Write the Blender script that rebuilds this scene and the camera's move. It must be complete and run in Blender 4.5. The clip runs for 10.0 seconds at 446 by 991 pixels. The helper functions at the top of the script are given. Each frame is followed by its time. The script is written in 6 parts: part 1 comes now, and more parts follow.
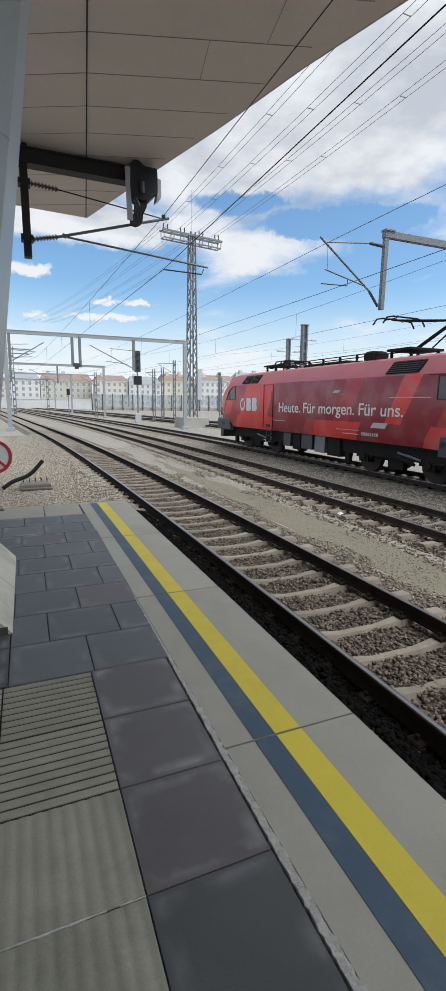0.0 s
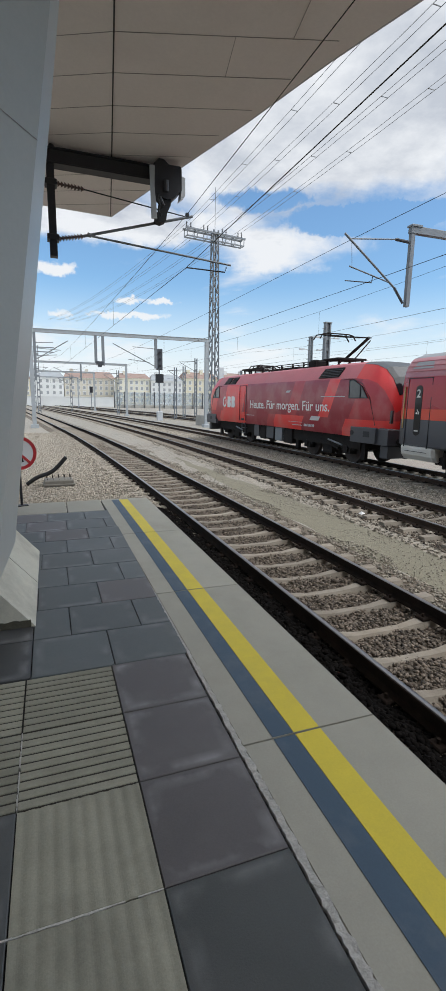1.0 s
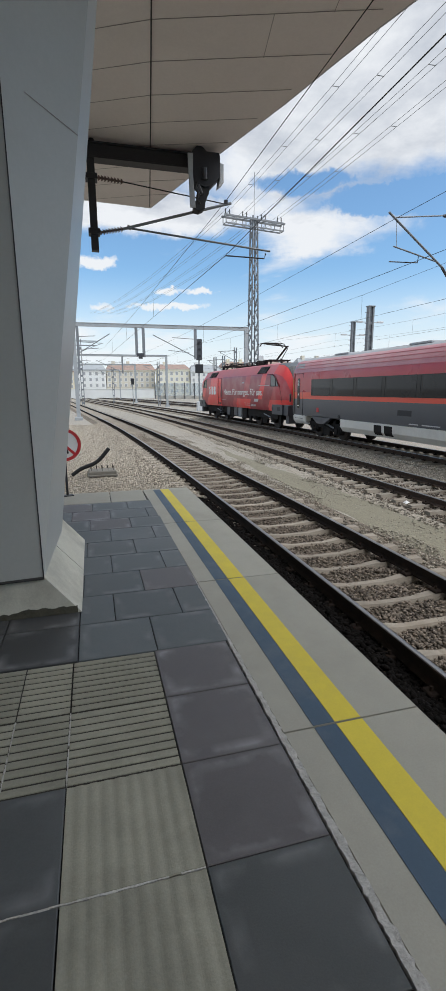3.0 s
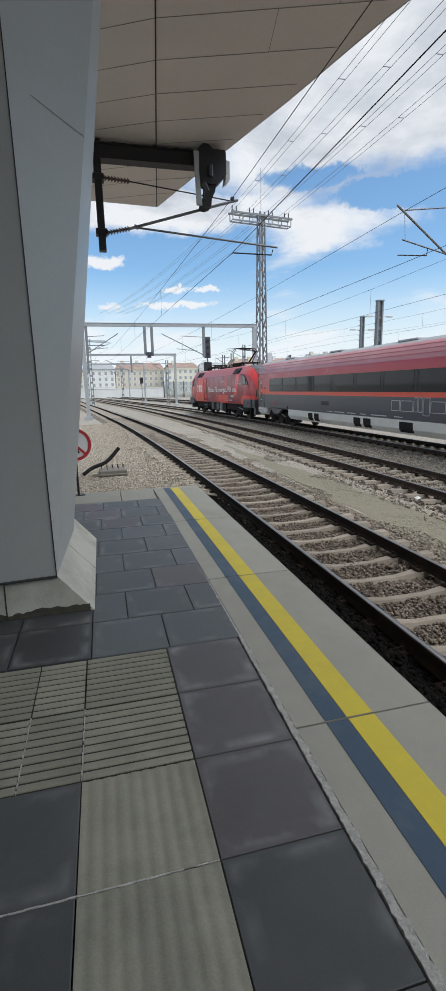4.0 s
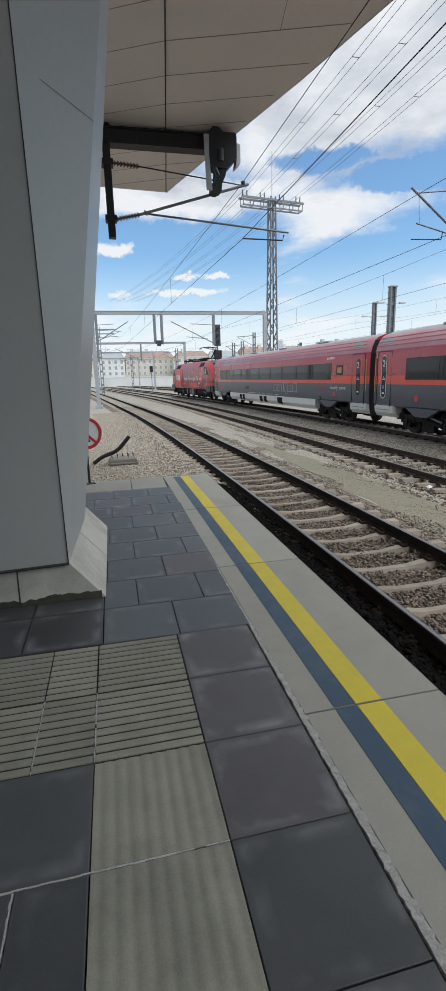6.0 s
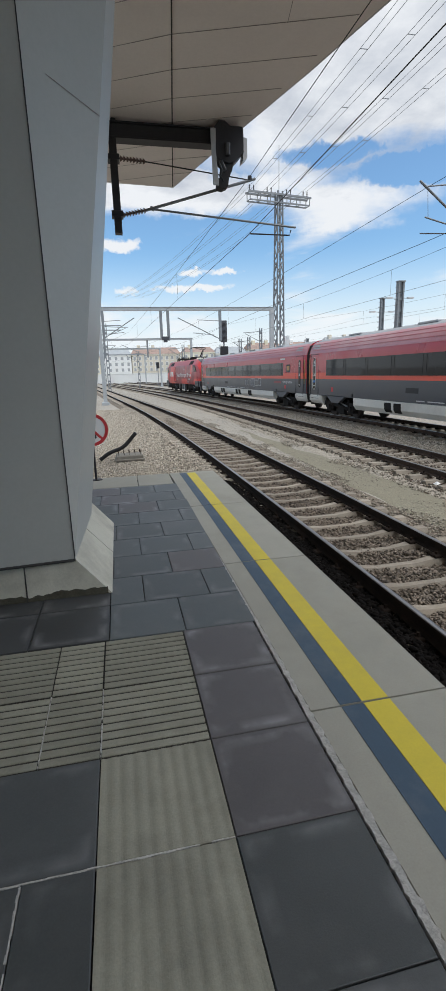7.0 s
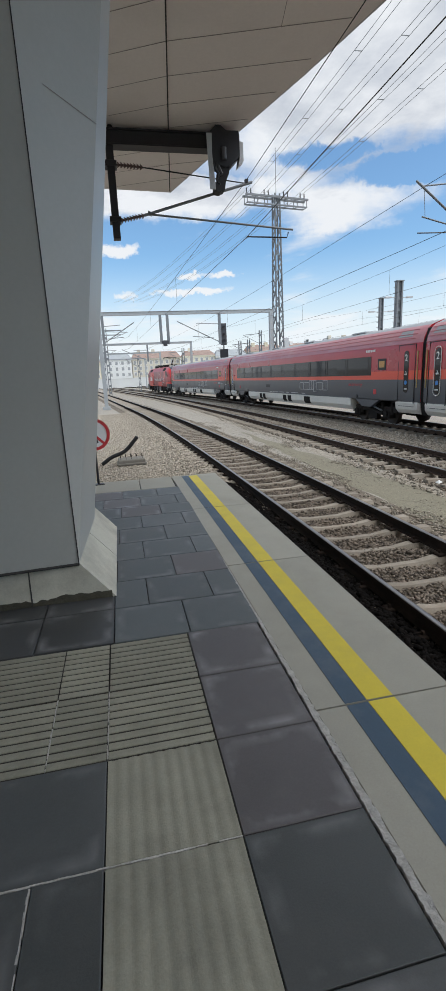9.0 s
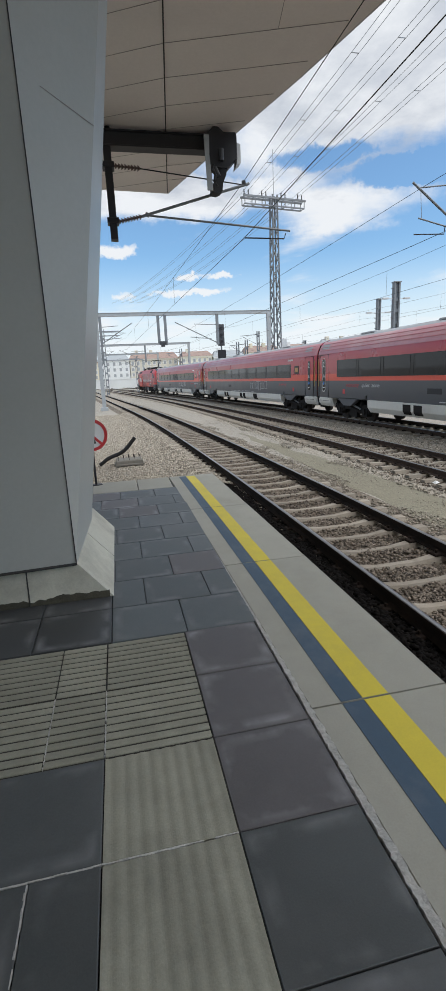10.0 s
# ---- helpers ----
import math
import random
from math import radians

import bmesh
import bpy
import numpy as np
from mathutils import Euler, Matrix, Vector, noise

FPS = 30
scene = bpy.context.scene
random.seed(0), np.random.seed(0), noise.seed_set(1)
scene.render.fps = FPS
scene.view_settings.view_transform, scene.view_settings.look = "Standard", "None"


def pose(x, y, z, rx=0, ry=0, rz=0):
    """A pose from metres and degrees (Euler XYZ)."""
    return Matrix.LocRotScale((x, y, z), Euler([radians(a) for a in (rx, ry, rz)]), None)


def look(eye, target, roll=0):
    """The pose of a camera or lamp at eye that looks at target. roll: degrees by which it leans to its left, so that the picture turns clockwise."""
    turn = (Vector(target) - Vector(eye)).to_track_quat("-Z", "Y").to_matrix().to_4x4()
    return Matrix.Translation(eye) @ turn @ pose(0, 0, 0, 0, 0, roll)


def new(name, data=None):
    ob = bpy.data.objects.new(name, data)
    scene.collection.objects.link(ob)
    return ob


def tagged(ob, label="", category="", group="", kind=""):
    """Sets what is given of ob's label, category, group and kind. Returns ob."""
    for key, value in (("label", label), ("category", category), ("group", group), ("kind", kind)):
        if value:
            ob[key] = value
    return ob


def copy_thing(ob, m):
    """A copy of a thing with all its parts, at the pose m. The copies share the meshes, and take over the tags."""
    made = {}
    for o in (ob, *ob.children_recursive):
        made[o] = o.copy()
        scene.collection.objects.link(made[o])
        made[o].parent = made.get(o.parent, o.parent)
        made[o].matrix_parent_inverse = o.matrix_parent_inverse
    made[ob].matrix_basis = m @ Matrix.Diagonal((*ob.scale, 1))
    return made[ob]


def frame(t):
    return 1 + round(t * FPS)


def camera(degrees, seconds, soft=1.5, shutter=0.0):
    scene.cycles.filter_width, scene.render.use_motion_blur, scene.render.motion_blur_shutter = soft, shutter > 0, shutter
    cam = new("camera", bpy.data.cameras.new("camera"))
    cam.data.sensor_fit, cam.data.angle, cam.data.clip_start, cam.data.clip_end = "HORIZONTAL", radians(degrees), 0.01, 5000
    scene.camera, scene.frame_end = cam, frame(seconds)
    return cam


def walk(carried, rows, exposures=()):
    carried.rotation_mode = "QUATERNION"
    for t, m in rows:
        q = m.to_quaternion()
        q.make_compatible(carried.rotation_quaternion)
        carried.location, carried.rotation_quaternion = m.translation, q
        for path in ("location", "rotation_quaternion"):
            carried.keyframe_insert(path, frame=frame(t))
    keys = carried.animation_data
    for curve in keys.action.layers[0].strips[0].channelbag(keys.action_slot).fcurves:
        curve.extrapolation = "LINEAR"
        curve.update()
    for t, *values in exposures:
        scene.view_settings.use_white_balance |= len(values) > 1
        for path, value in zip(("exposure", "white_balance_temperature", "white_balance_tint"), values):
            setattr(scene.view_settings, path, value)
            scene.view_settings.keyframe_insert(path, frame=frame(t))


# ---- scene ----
cam = camera(49.98, 10.0)
# seconds, eye x, y, z, yaw, pitch, roll
PATH = [
    (0.0, 0.008, 0.039, 1.7, -22.39, -10.97, 0.76),
    (0.5, 0.002, 0.038, 1.695, -21.16, -11.12, 1.16),
    (1.0, 0.001, 0.039, 1.696, -19.95, -11.21, 0.96),
    (1.5, 0.008, 0.043, 1.694, -18.79, -11.48, 0.77),
    (2.0, 0.011, 0.045, 1.69, -17.34, -11.87, 0.52),
    (2.5, 0.002, 0.04, 1.692, -16.07, -12.27, 0.19),
    (4.0, 0.001, 0.018, 1.694, -13.79, -12.72, -1.28),
    (4.5, -0.004, 0.014, 1.688, -13.63, -13.13, -1.48),
    (5.0, -0.011, 0.012, 1.691, -13.43, -13.44, -1.54),
    (5.5, -0.007, 0.011, 1.689, -13.01, -13.7, -1.56),
    (7.0, 0.0, 0.018, 1.69, -11.76, -14.42, -1.6),
    (7.5, -0.002, 0.014, 1.692, -11.49, -14.23, -2.05),
    (8.0, 0.002, 0.016, 1.685, -11.45, -14.17, -2.37),
    (8.5, 0.0, 0.009, 1.688, -11.52, -14.16, -2.53),
    (9.0, -0.0, -0.0, 1.69, -11.47, -14.11, -2.66),
    (9.5, -0.003, -0.011, 1.693, -11.51, -14.07, -2.66),
    (10.0, 0.003, -0.019, 1.688, -11.73, -14.03, -2.64),
]


def cam_pose(x, y, z, yaw, pitch, roll):
    return pose(x, y, z, 0, 0, yaw) @ pose(0, 0, 0, 90 + pitch, 0, 0) @ pose(0, 0, 0, 0, 0, roll)


walk(cam, [(r[0], cam_pose(*r[1:])) for r in PATH], exposures=[(0.0, 0.0), (10.0, 0.0)])

# ---- world and light ----
CLOUD_SHIFT = (0.0, 0.0, 0.0)
SUN_EL, SUN_AZ = radians(55), radians(125)
world = bpy.data.worlds.new("sky")
scene.world = world
world.use_nodes = True
wt = world.node_tree
wt.nodes.clear()


def wn(kind, **kw):
    n = wt.nodes.new(kind)
    for k, v in kw.items():
        n.inputs[k].default_value = v
    return n


def wl(a, b):
    wt.links.new(a, b)


w_out, w_bg = wn("ShaderNodeOutputWorld"), wn("ShaderNodeBackground")
w_bg.inputs["Strength"].default_value = 0.1
w_sky = wn("ShaderNodeTexSky")
w_sky.sky_type, w_sky.sun_disc = "NISHITA", False
w_sky.sun_elevation, w_sky.sun_rotation = SUN_EL, SUN_AZ
w_sky.altitude, w_sky.dust_density, w_sky.ozone_density = 200, 1.2, 2.0
# a layer of broken cloud, laid flat overhead
w_co = wn("ShaderNodeTexCoord")
w_sep = wn("ShaderNodeSeparateXYZ")
wl(w_co.outputs["Generated"], w_sep.inputs[0])
w_lift = wn("ShaderNodeMath")
w_lift.operation = "ADD"
w_lift.inputs[1].default_value = 0.12
wl(w_sep.outputs["Z"], w_lift.inputs[0])
w_div = wn("ShaderNodeVectorMath")
w_div.operation = "DIVIDE"
w_com = wn("ShaderNodeCombineXYZ")
for k in range(3):
    wl(w_lift.outputs[0], w_com.inputs[k])
wl(w_co.outputs["Generated"], w_div.inputs[0])
wl(w_com.outputs[0], w_div.inputs[1])
w_map = wn("ShaderNodeMapping")
w_map.inputs["Location"].default_value = CLOUD_SHIFT
wl(w_div.outputs[0], w_map.inputs["Vector"])
w_noise = wn("ShaderNodeTexNoise", Scale=1.15, Detail=9.0, Roughness=0.56, Distortion=0.25)
wl(w_map.outputs[0], w_noise.inputs["Vector"])
# thicker overhead, thinner in a band low down
w_bias = wn("ShaderNodeValToRGB")
cr = w_bias.color_ramp
cr.elements[0].position, cr.elements[0].color = 0.0, (0.60, 0.60, 0.60, 1)
cr.elements[1].position, cr.elements[1].color = 0.85, (0.62, 0.62, 0.62, 1)
for p, v in ((0.07, 0.50), (0.12, 0.40), (0.18, 0.34), (0.25, 0.38), (0.30, 0.50), (0.37, 0.58), (0.55, 0.63)):
    e = cr.elements.new(p)
    e.color = (v, v, v, 1)
wl(w_sep.outputs["Z"], w_bias.inputs[0])


def wmath(op, a, b=None):
    n = wt.nodes.new("ShaderNodeMath")
    n.operation = op
    for k, q in enumerate((a, b)):
        if q is None:
            continue
        if isinstance(q, (int, float)):
            n.inputs[k].default_value = q
        else:
            wl(q, n.inputs[k])
    return n.outputs[0]


# single clouds and gaps between them: bearing, height, half width, half height, weight
CLOUDS = ((0.026, 0.230, 0.060, 0.017, 0.42), (0.155, 0.159, 0.100, 0.009, 0.40), (0.162, 0.184, 0.036, 0.009, 0.40), (0.232, 0.184, 0.042, 0.008, 0.36),
          (0.028, 0.154, 0.030, 0.008, 0.32), (0.47, 0.272, 0.20, 0.042, 0.20), (0.10, 0.305, 0.24, 0.040, 0.30), (0.61, 0.318, 0.17, 0.026, -0.34),
          (0.41, 0.348, 0.10, 0.018, -0.26), (0.60, 0.43, 0.34, 0.085, 0.20), (0.62, 0.19, 0.30, 0.040, -0.12))
w_rag = wn("ShaderNodeTexNoise", Scale=20.0, Detail=7.0, Roughness=0.65)
wl(w_co.outputs["Generated"], w_rag.inputs["Vector"])
w_rs = wn("ShaderNodeSeparateColor")
wl(w_rag.outputs["Color"], w_rs.inputs[0])
bear = wmath("ADD", wmath("ARCTAN2", w_sep.outputs["X"], w_sep.outputs["Y"]), wmath("MULTIPLY", wmath("SUBTRACT", w_rs.outputs[0], 0.5), 0.12))
high = wmath("ADD", w_sep.outputs["Z"], wmath("MULTIPLY", wmath("SUBTRACT", w_rs.outputs[1], 0.5), 0.045))
w_total = wmath("ADD", w_noise.outputs["Fac"], w_bias.outputs[0])
for u0, v0, a_, b_, amp in CLOUDS:
    du = wmath("POWER", wmath("ABSOLUTE", wmath("DIVIDE", wmath("SUBTRACT", bear, u0), a_)), 2.0)
    dv = wmath("POWER", wmath("ABSOLUTE", wmath("DIVIDE", wmath("SUBTRACT", high, v0), b_)), 2.0)
    near = wmath("MAXIMUM", wmath("SUBTRACT", 1.0, wmath("ADD", du, dv)), 0.0)
    w_total = wmath("ADD", w_total, wmath("MULTIPLY", near, amp))
w_cov = wn("ShaderNodeMapRange")
w_cov.interpolation_type = "SMOOTHSTEP"
w_cov.inputs["From Min"].default_value, w_cov.inputs["From Max"].default_value = 0.91, 1.14
wl(w_total, w_cov.inputs["Value"])
w_tone = wn("ShaderNodeTexNoise", Scale=2.6, Detail=7.0, Roughness=0.6)
wl(w_map.outputs[0], w_tone.inputs["Vector"])
w_cl = wn("ShaderNodeValToRGB")
w_cl.color_ramp.elements[0].position, w_cl.color_ramp.elements[0].color = 0.38, (5.6, 6.05, 6.8, 1)
w_cl.color_ramp.elements[1].position, w_cl.color_ramp.elements[1].color = 0.60, (8.6, 8.9, 9.3, 1)
w_crisp = wn("ShaderNodeMapRange")
for k, v in (("From Min", 0.24), ("From Max", 0.33), ("To Min", 0.3), ("To Max", 0.0)):
    w_crisp.inputs[k].default_value = v
wl(w_sep.outputs["Z"], w_crisp.inputs["Value"])
wl(wmath("ADD", w_tone.outputs["Fac"], w_crisp.outputs[0]), w_cl.inputs[0])
w_mix = wn("ShaderNodeMix")
w_mix.data_type = "RGBA"
wl(w_cov.outputs[0], w_mix.inputs["Factor"])
w_gain = wn("ShaderNodeMix")
w_gain.data_type, w_gain.blend_type = "RGBA", "MULTIPLY"
w_gain.inputs["Factor"].default_value = 1.0
w_gain.inputs["B"].default_value = (1.28, 1.62, 1.75, 1)
wl(w_sky.outputs[0], w_gain.inputs["A"])
wl(w_gain.outputs["Result"], w_mix.inputs["A"])
wl(w_cl.outputs[0], w_mix.inputs["B"])
# bright haze low over the horizon
w_haze = wn("ShaderNodeMapRange")
w_haze.interpolation_type = "SMOOTHSTEP"
for k, v in (("From Min", 0.02), ("From Max", 0.23), ("To Min", 0.95), ("To Max", 0.0)):
    w_haze.inputs[k].default_value = v
wl(w_sep.outputs["Z"], w_haze.inputs["Value"])
w_low = wn("ShaderNodeMix")
w_low.data_type = "RGBA"
w_low.inputs["B"].default_value = (8.7, 9.35, 9.8, 1)
wl(w_haze.outputs[0], w_low.inputs["Factor"])
wl(w_mix.outputs["Result"], w_low.inputs["A"])
wl(w_low.outputs["Result"], w_bg.inputs["Color"])
wl(w_bg.outputs[0], w_out.inputs[0])

sun = new("sun", bpy.data.lights.new("sun", "SUN"))
sun.data.energy, sun.data.angle, sun.data.color = 2.85, radians(60), (0.97, 0.985, 1.0)
sun_way = Vector((math.sin(SUN_AZ) * math.cos(SUN_EL), math.cos(SUN_AZ) * math.cos(SUN_EL), math.sin(SUN_EL)))
sun.matrix_world = look(sun_way * 200, (0, 0, 0))


# ---- materials ----
def surface(name, colour, rough=0.7, metal=0.0, grain=(8.0, 60.0), vary=0.18, bump=0.15, dist=0.004, stain=None, stain_amount=0.35, piece=0.0, spec=0.5, coat=0.0):
    m = bpy.data.materials.new(name)
    m.use_nodes = True
    t = m.node_tree
    N, L = t.nodes, t.links
    b = N["Principled BSDF"]
    co = N.new("ShaderNodeTexCoord")
    n1, n2 = N.new("ShaderNodeTexNoise"), N.new("ShaderNodeTexNoise")
    n1.inputs["Scale"].default_value, n1.inputs["Detail"].default_value, n1.inputs["Roughness"].default_value = grain[0], 6, 0.6
    n2.inputs["Scale"].default_value, n2.inputs["Detail"].default_value, n2.inputs["Roughness"].default_value = grain[1], 4, 0.65
    src = co.outputs["Object"]
    if piece:
        info = N.new("ShaderNodeObjectInfo")
        mul = N.new("ShaderNodeVectorMath")
        mul.operation = "MULTIPLY_ADD"
        mul.inputs[1].default_value = (1, 1, 1)
        com = N.new("ShaderNodeCombineXYZ")
        sc = N.new("ShaderNodeMath")
        sc.operation = "MULTIPLY"
        sc.inputs[1].default_value = 37.0
        L.new(info.outputs["Random"], sc.inputs[0])
        for k in range(3):
            L.new(sc.outputs[0], com.inputs[k])
        L.new(src, mul.inputs[0])
        L.new(com.outputs[0], mul.inputs[2])
        src = mul.outputs[0]
    L.new(src, n1.inputs["Vector"])
    L.new(src, n2.inputs["Vector"])
    mixn = N.new("ShaderNodeMix")
    mixn.inputs["Factor"].default_value = 0.45
    L.new(n1.outputs["Fac"], mixn.inputs["A"])
    L.new(n2.outputs["Fac"], mixn.inputs["B"])
    ramp = N.new("ShaderNodeValToRGB")
    e0, e1 = ramp.color_ramp.elements
    e0.position, e1.position = 0.32, 0.68
    e0.color = (*[c * (1 - vary) for c in colour], 1)
    e1.color = (*[min(1, c * (1 + vary)) for c in colour], 1)
    L.new(mixn.outputs["Result"], ramp.inputs[0])
    col = ramp.outputs[0]
    if stain:
        n3 = N.new("ShaderNodeTexNoise")
        n3.inputs["Scale"].default_value, n3.inputs["Detail"].default_value, n3.inputs["Roughness"].default_value = grain[0] * 0.4, 8, 0.7
        L.new(src, n3.inputs["Vector"])
        mr = N.new("ShaderNodeMapRange")
        mr.inputs["From Min"].default_value, mr.inputs["From Max"].default_value = 0.48, 0.72
        mr.inputs["To Max"].default_value = stain_amount
        L.new(n3.outputs["Fac"], mr.inputs["Value"])
        mx = N.new("ShaderNodeMix")
        mx.data_type = "RGBA"
        mx.inputs["B"].default_value = (*stain, 1)
        L.new(mr.outputs[0], mx.inputs["Factor"])
        L.new(col, mx.inputs["A"])
        col = mx.outputs["Result"]
    if piece:
        hs = N.new("ShaderNodeHueSaturation")
        mr2 = N.new("ShaderNodeMapRange")
        mr2.inputs["To Min"].default_value, mr2.inputs["To Max"].default_value = 1 - piece, 1 + piece
        L.new(info.outputs["Random"], mr2.inputs["Value"])
        L.new(mr2.outputs[0], hs.inputs["Value"])
        L.new(col, hs.inputs["Color"])
        col = hs.outputs[0]
    L.new(col, b.inputs["Base Color"])
    b.inputs["Metallic"].default_value = metal
    b.inputs["Specular IOR Level"].default_value = spec
    b.inputs["Coat Weight"].default_value = coat
    rr_ = N.new("ShaderNodeMapRange")
    rr_.inputs["To Min"].default_value, rr_.inputs["To Max"].default_value = max(0.02, rough - 0.12), min(1, rough + 0.12)
    L.new(n1.outputs["Fac"], rr_.inputs["Value"])
    L.new(rr_.outputs[0], b.inputs["Roughness"])
    if bump:
        bp = N.new("ShaderNodeBump")
        bp.inputs["Strength"].default_value, bp.inputs["Distance"].default_value = bump, dist
        L.new(n2.outputs["Fac"], bp.inputs["Height"])
        L.new(bp.outputs[0], b.inputs["Normal"])
    return m


def bloom_rim(m, side, amount):
    """Pale lime bloom in a ragged band a little way in from a slab's edges."""
    N, L = m.node_tree.nodes, m.node_tree.links
    b = N["Principled BSDF"]
    co = N.new("ShaderNodeTexCoord")
    sep = N.new("ShaderNodeSeparateXYZ")
    L.new(co.outputs["Object"], sep.inputs[0])
    ds = []
    for ax in ("X", "Y"):
        pp = N.new("ShaderNodeMath")
        pp.operation = "PINGPONG"
        pp.inputs[1].default_value = side / 2
        L.new(sep.outputs[ax], pp.inputs[0])
        ds.append(pp.outputs[0])
    mn = N.new("ShaderNodeMath")
    mn.operation = "SMOOTH_MIN"
    mn.inputs[2].default_value = 0.05
    L.new(ds[0], mn.inputs[0])
    L.new(ds[1], mn.inputs[1])
    ramp = N.new("ShaderNodeValToRGB")
    ramp.color_ramp.elements[0].position, ramp.color_ramp.elements[0].color = 0.006, (0, 0, 0, 1)
    ramp.color_ramp.elements[1].position, ramp.color_ramp.elements[1].color = 0.085, (0, 0, 0, 1)
    e = ramp.color_ramp.elements.new(0.032)
    e.color = (1, 1, 1, 1)
    L.new(mn.outputs[0], ramp.inputs[0])
    info = N.new("ShaderNodeObjectInfo")
    n = N.new("ShaderNodeTexNoise")
    n.noise_dimensions = "4D"
    n.inputs["Scale"].default_value, n.inputs["Detail"].default_value = 4.5, 4
    L.new(co.outputs["Object"], n.inputs["Vector"])
    w = N.new("ShaderNodeMath")
    w.operation = "MULTIPLY"
    w.inputs[1].default_value = 50
    L.new(info.outputs["Random"], w.inputs[0])
    L.new(w.outputs[0], n.inputs["W"])
    mr = N.new("ShaderNodeMapRange")
    mr.inputs["From Min"].default_value, mr.inputs["From Max"].default_value, mr.inputs["To Max"].default_value = 0.46, 0.66, amount
    L.new(n.outputs["Fac"], mr.inputs["Value"])
    mu = N.new("ShaderNodeMath")
    mu.operation = "MULTIPLY"
    L.new(mr.outputs[0], mu.inputs[0])
    L.new(ramp.outputs[0], mu.inputs[1])
    old = b.inputs["Base Color"].links[0].from_socket
    mx = N.new("ShaderNodeMix")
    mx.data_type = "RGBA"
    mx.inputs["B"].default_value = (0.30, 0.30, 0.31, 1)
    L.new(mu.outputs[0], mx.inputs["Factor"])
    L.new(old, mx.inputs["A"])
    L.new(mx.outputs["Result"], b.inputs["Base Color"])


def gravel_material(name, a, b_, scale, dust, dust_amount, dist):
    m = bpy.data.materials.new(name)
    m.use_nodes = True
    t = m.node_tree
    N, L = t.nodes, t.links
    b = N["Principled BSDF"]
    co = N.new("ShaderNodeTexCoord")
    v = N.new("ShaderNodeTexVoronoi")
    v.inputs["Scale"].default_value = scale
    L.new(co.outputs["Object"], v.inputs["Vector"])
    sep = N.new("ShaderNodeSeparateColor")
    L.new(v.outputs["Color"], sep.inputs[0])
    ramp = N.new("ShaderNodeValToRGB")
    ramp.color_ramp.elements[0].color, ramp.color_ramp.elements[1].color = (*a, 1), (*b_, 1)
    L.new(sep.outputs[0], ramp.inputs[0])
    n = N.new("ShaderNodeTexNoise")
    n.inputs["Scale"].default_value, n.inputs["Detail"].default_value = 0.5, 7
    L.new(co.outputs["Object"], n.inputs["Vector"])
    mr = N.new("ShaderNodeMapRange")
    mr.inputs["From Min"].default_value, mr.inputs["From Max"].default_value, mr.inputs["To Max"].default_value = 0.35, 0.65, dust_amount
    L.new(n.outputs["Fac"], mr.inputs["Value"])
    mx = N.new("ShaderNodeMix")
    mx.data_type = "RGBA"
    mx.inputs["B"].default_value = (*dust, 1)
    L.new(mr.outputs[0], mx.inputs["Factor"])
    L.new(ramp.outputs[0], mx.inputs["A"])
    L.new(mx.outputs["Result"], b.inputs["Base Color"])
    b.inputs["Roughness"].default_value = 0.95
    bp = N.new("ShaderNodeBump")
    bp.invert = True
    bp.inputs["Strength"].default_value, bp.inputs["Distance"].default_value = 0.9, dist
    L.new(v.outputs["Distance"], bp.inputs["Height"])
    L.new(bp.outputs[0], b.inputs["Normal"])
    return m


def stone_material(name, dark, light):
    m = bpy.data.materials.new(name)
    m.use_nodes = True
    N, L = m.node_tree.nodes, m.node_tree.links
    b = N["Principled BSDF"]
    g = N.new("ShaderNodeNewGeometry")
    ramp = N.new("ShaderNodeValToRGB")
    ramp.color_ramp.elements[0].color, ramp.color_ramp.elements[1].color = (*dark, 1), (*light, 1)
    L.new(g.outputs["Random Per Island"], ramp.inputs[0])
    n = N.new("ShaderNodeTexNoise")
    n.inputs["Scale"].default_value = 45
    co = N.new("ShaderNodeTexCoord")
    L.new(co.outputs["Object"], n.inputs["Vector"])
    mx = N.new("ShaderNodeMix")
    mx.data_type, mx.blend_type = "RGBA", "MULTIPLY"
    mx.inputs["Factor"].default_value = 0.3
    L.new(ramp.outputs[0], mx.inputs["A"])
    L.new(n.outputs["Fac"], mx.inputs["B"])
    L.new(mx.outputs["Result"], b.inputs["Base Color"])
    b.inputs["Roughness"].default_value = 0.92
    return m


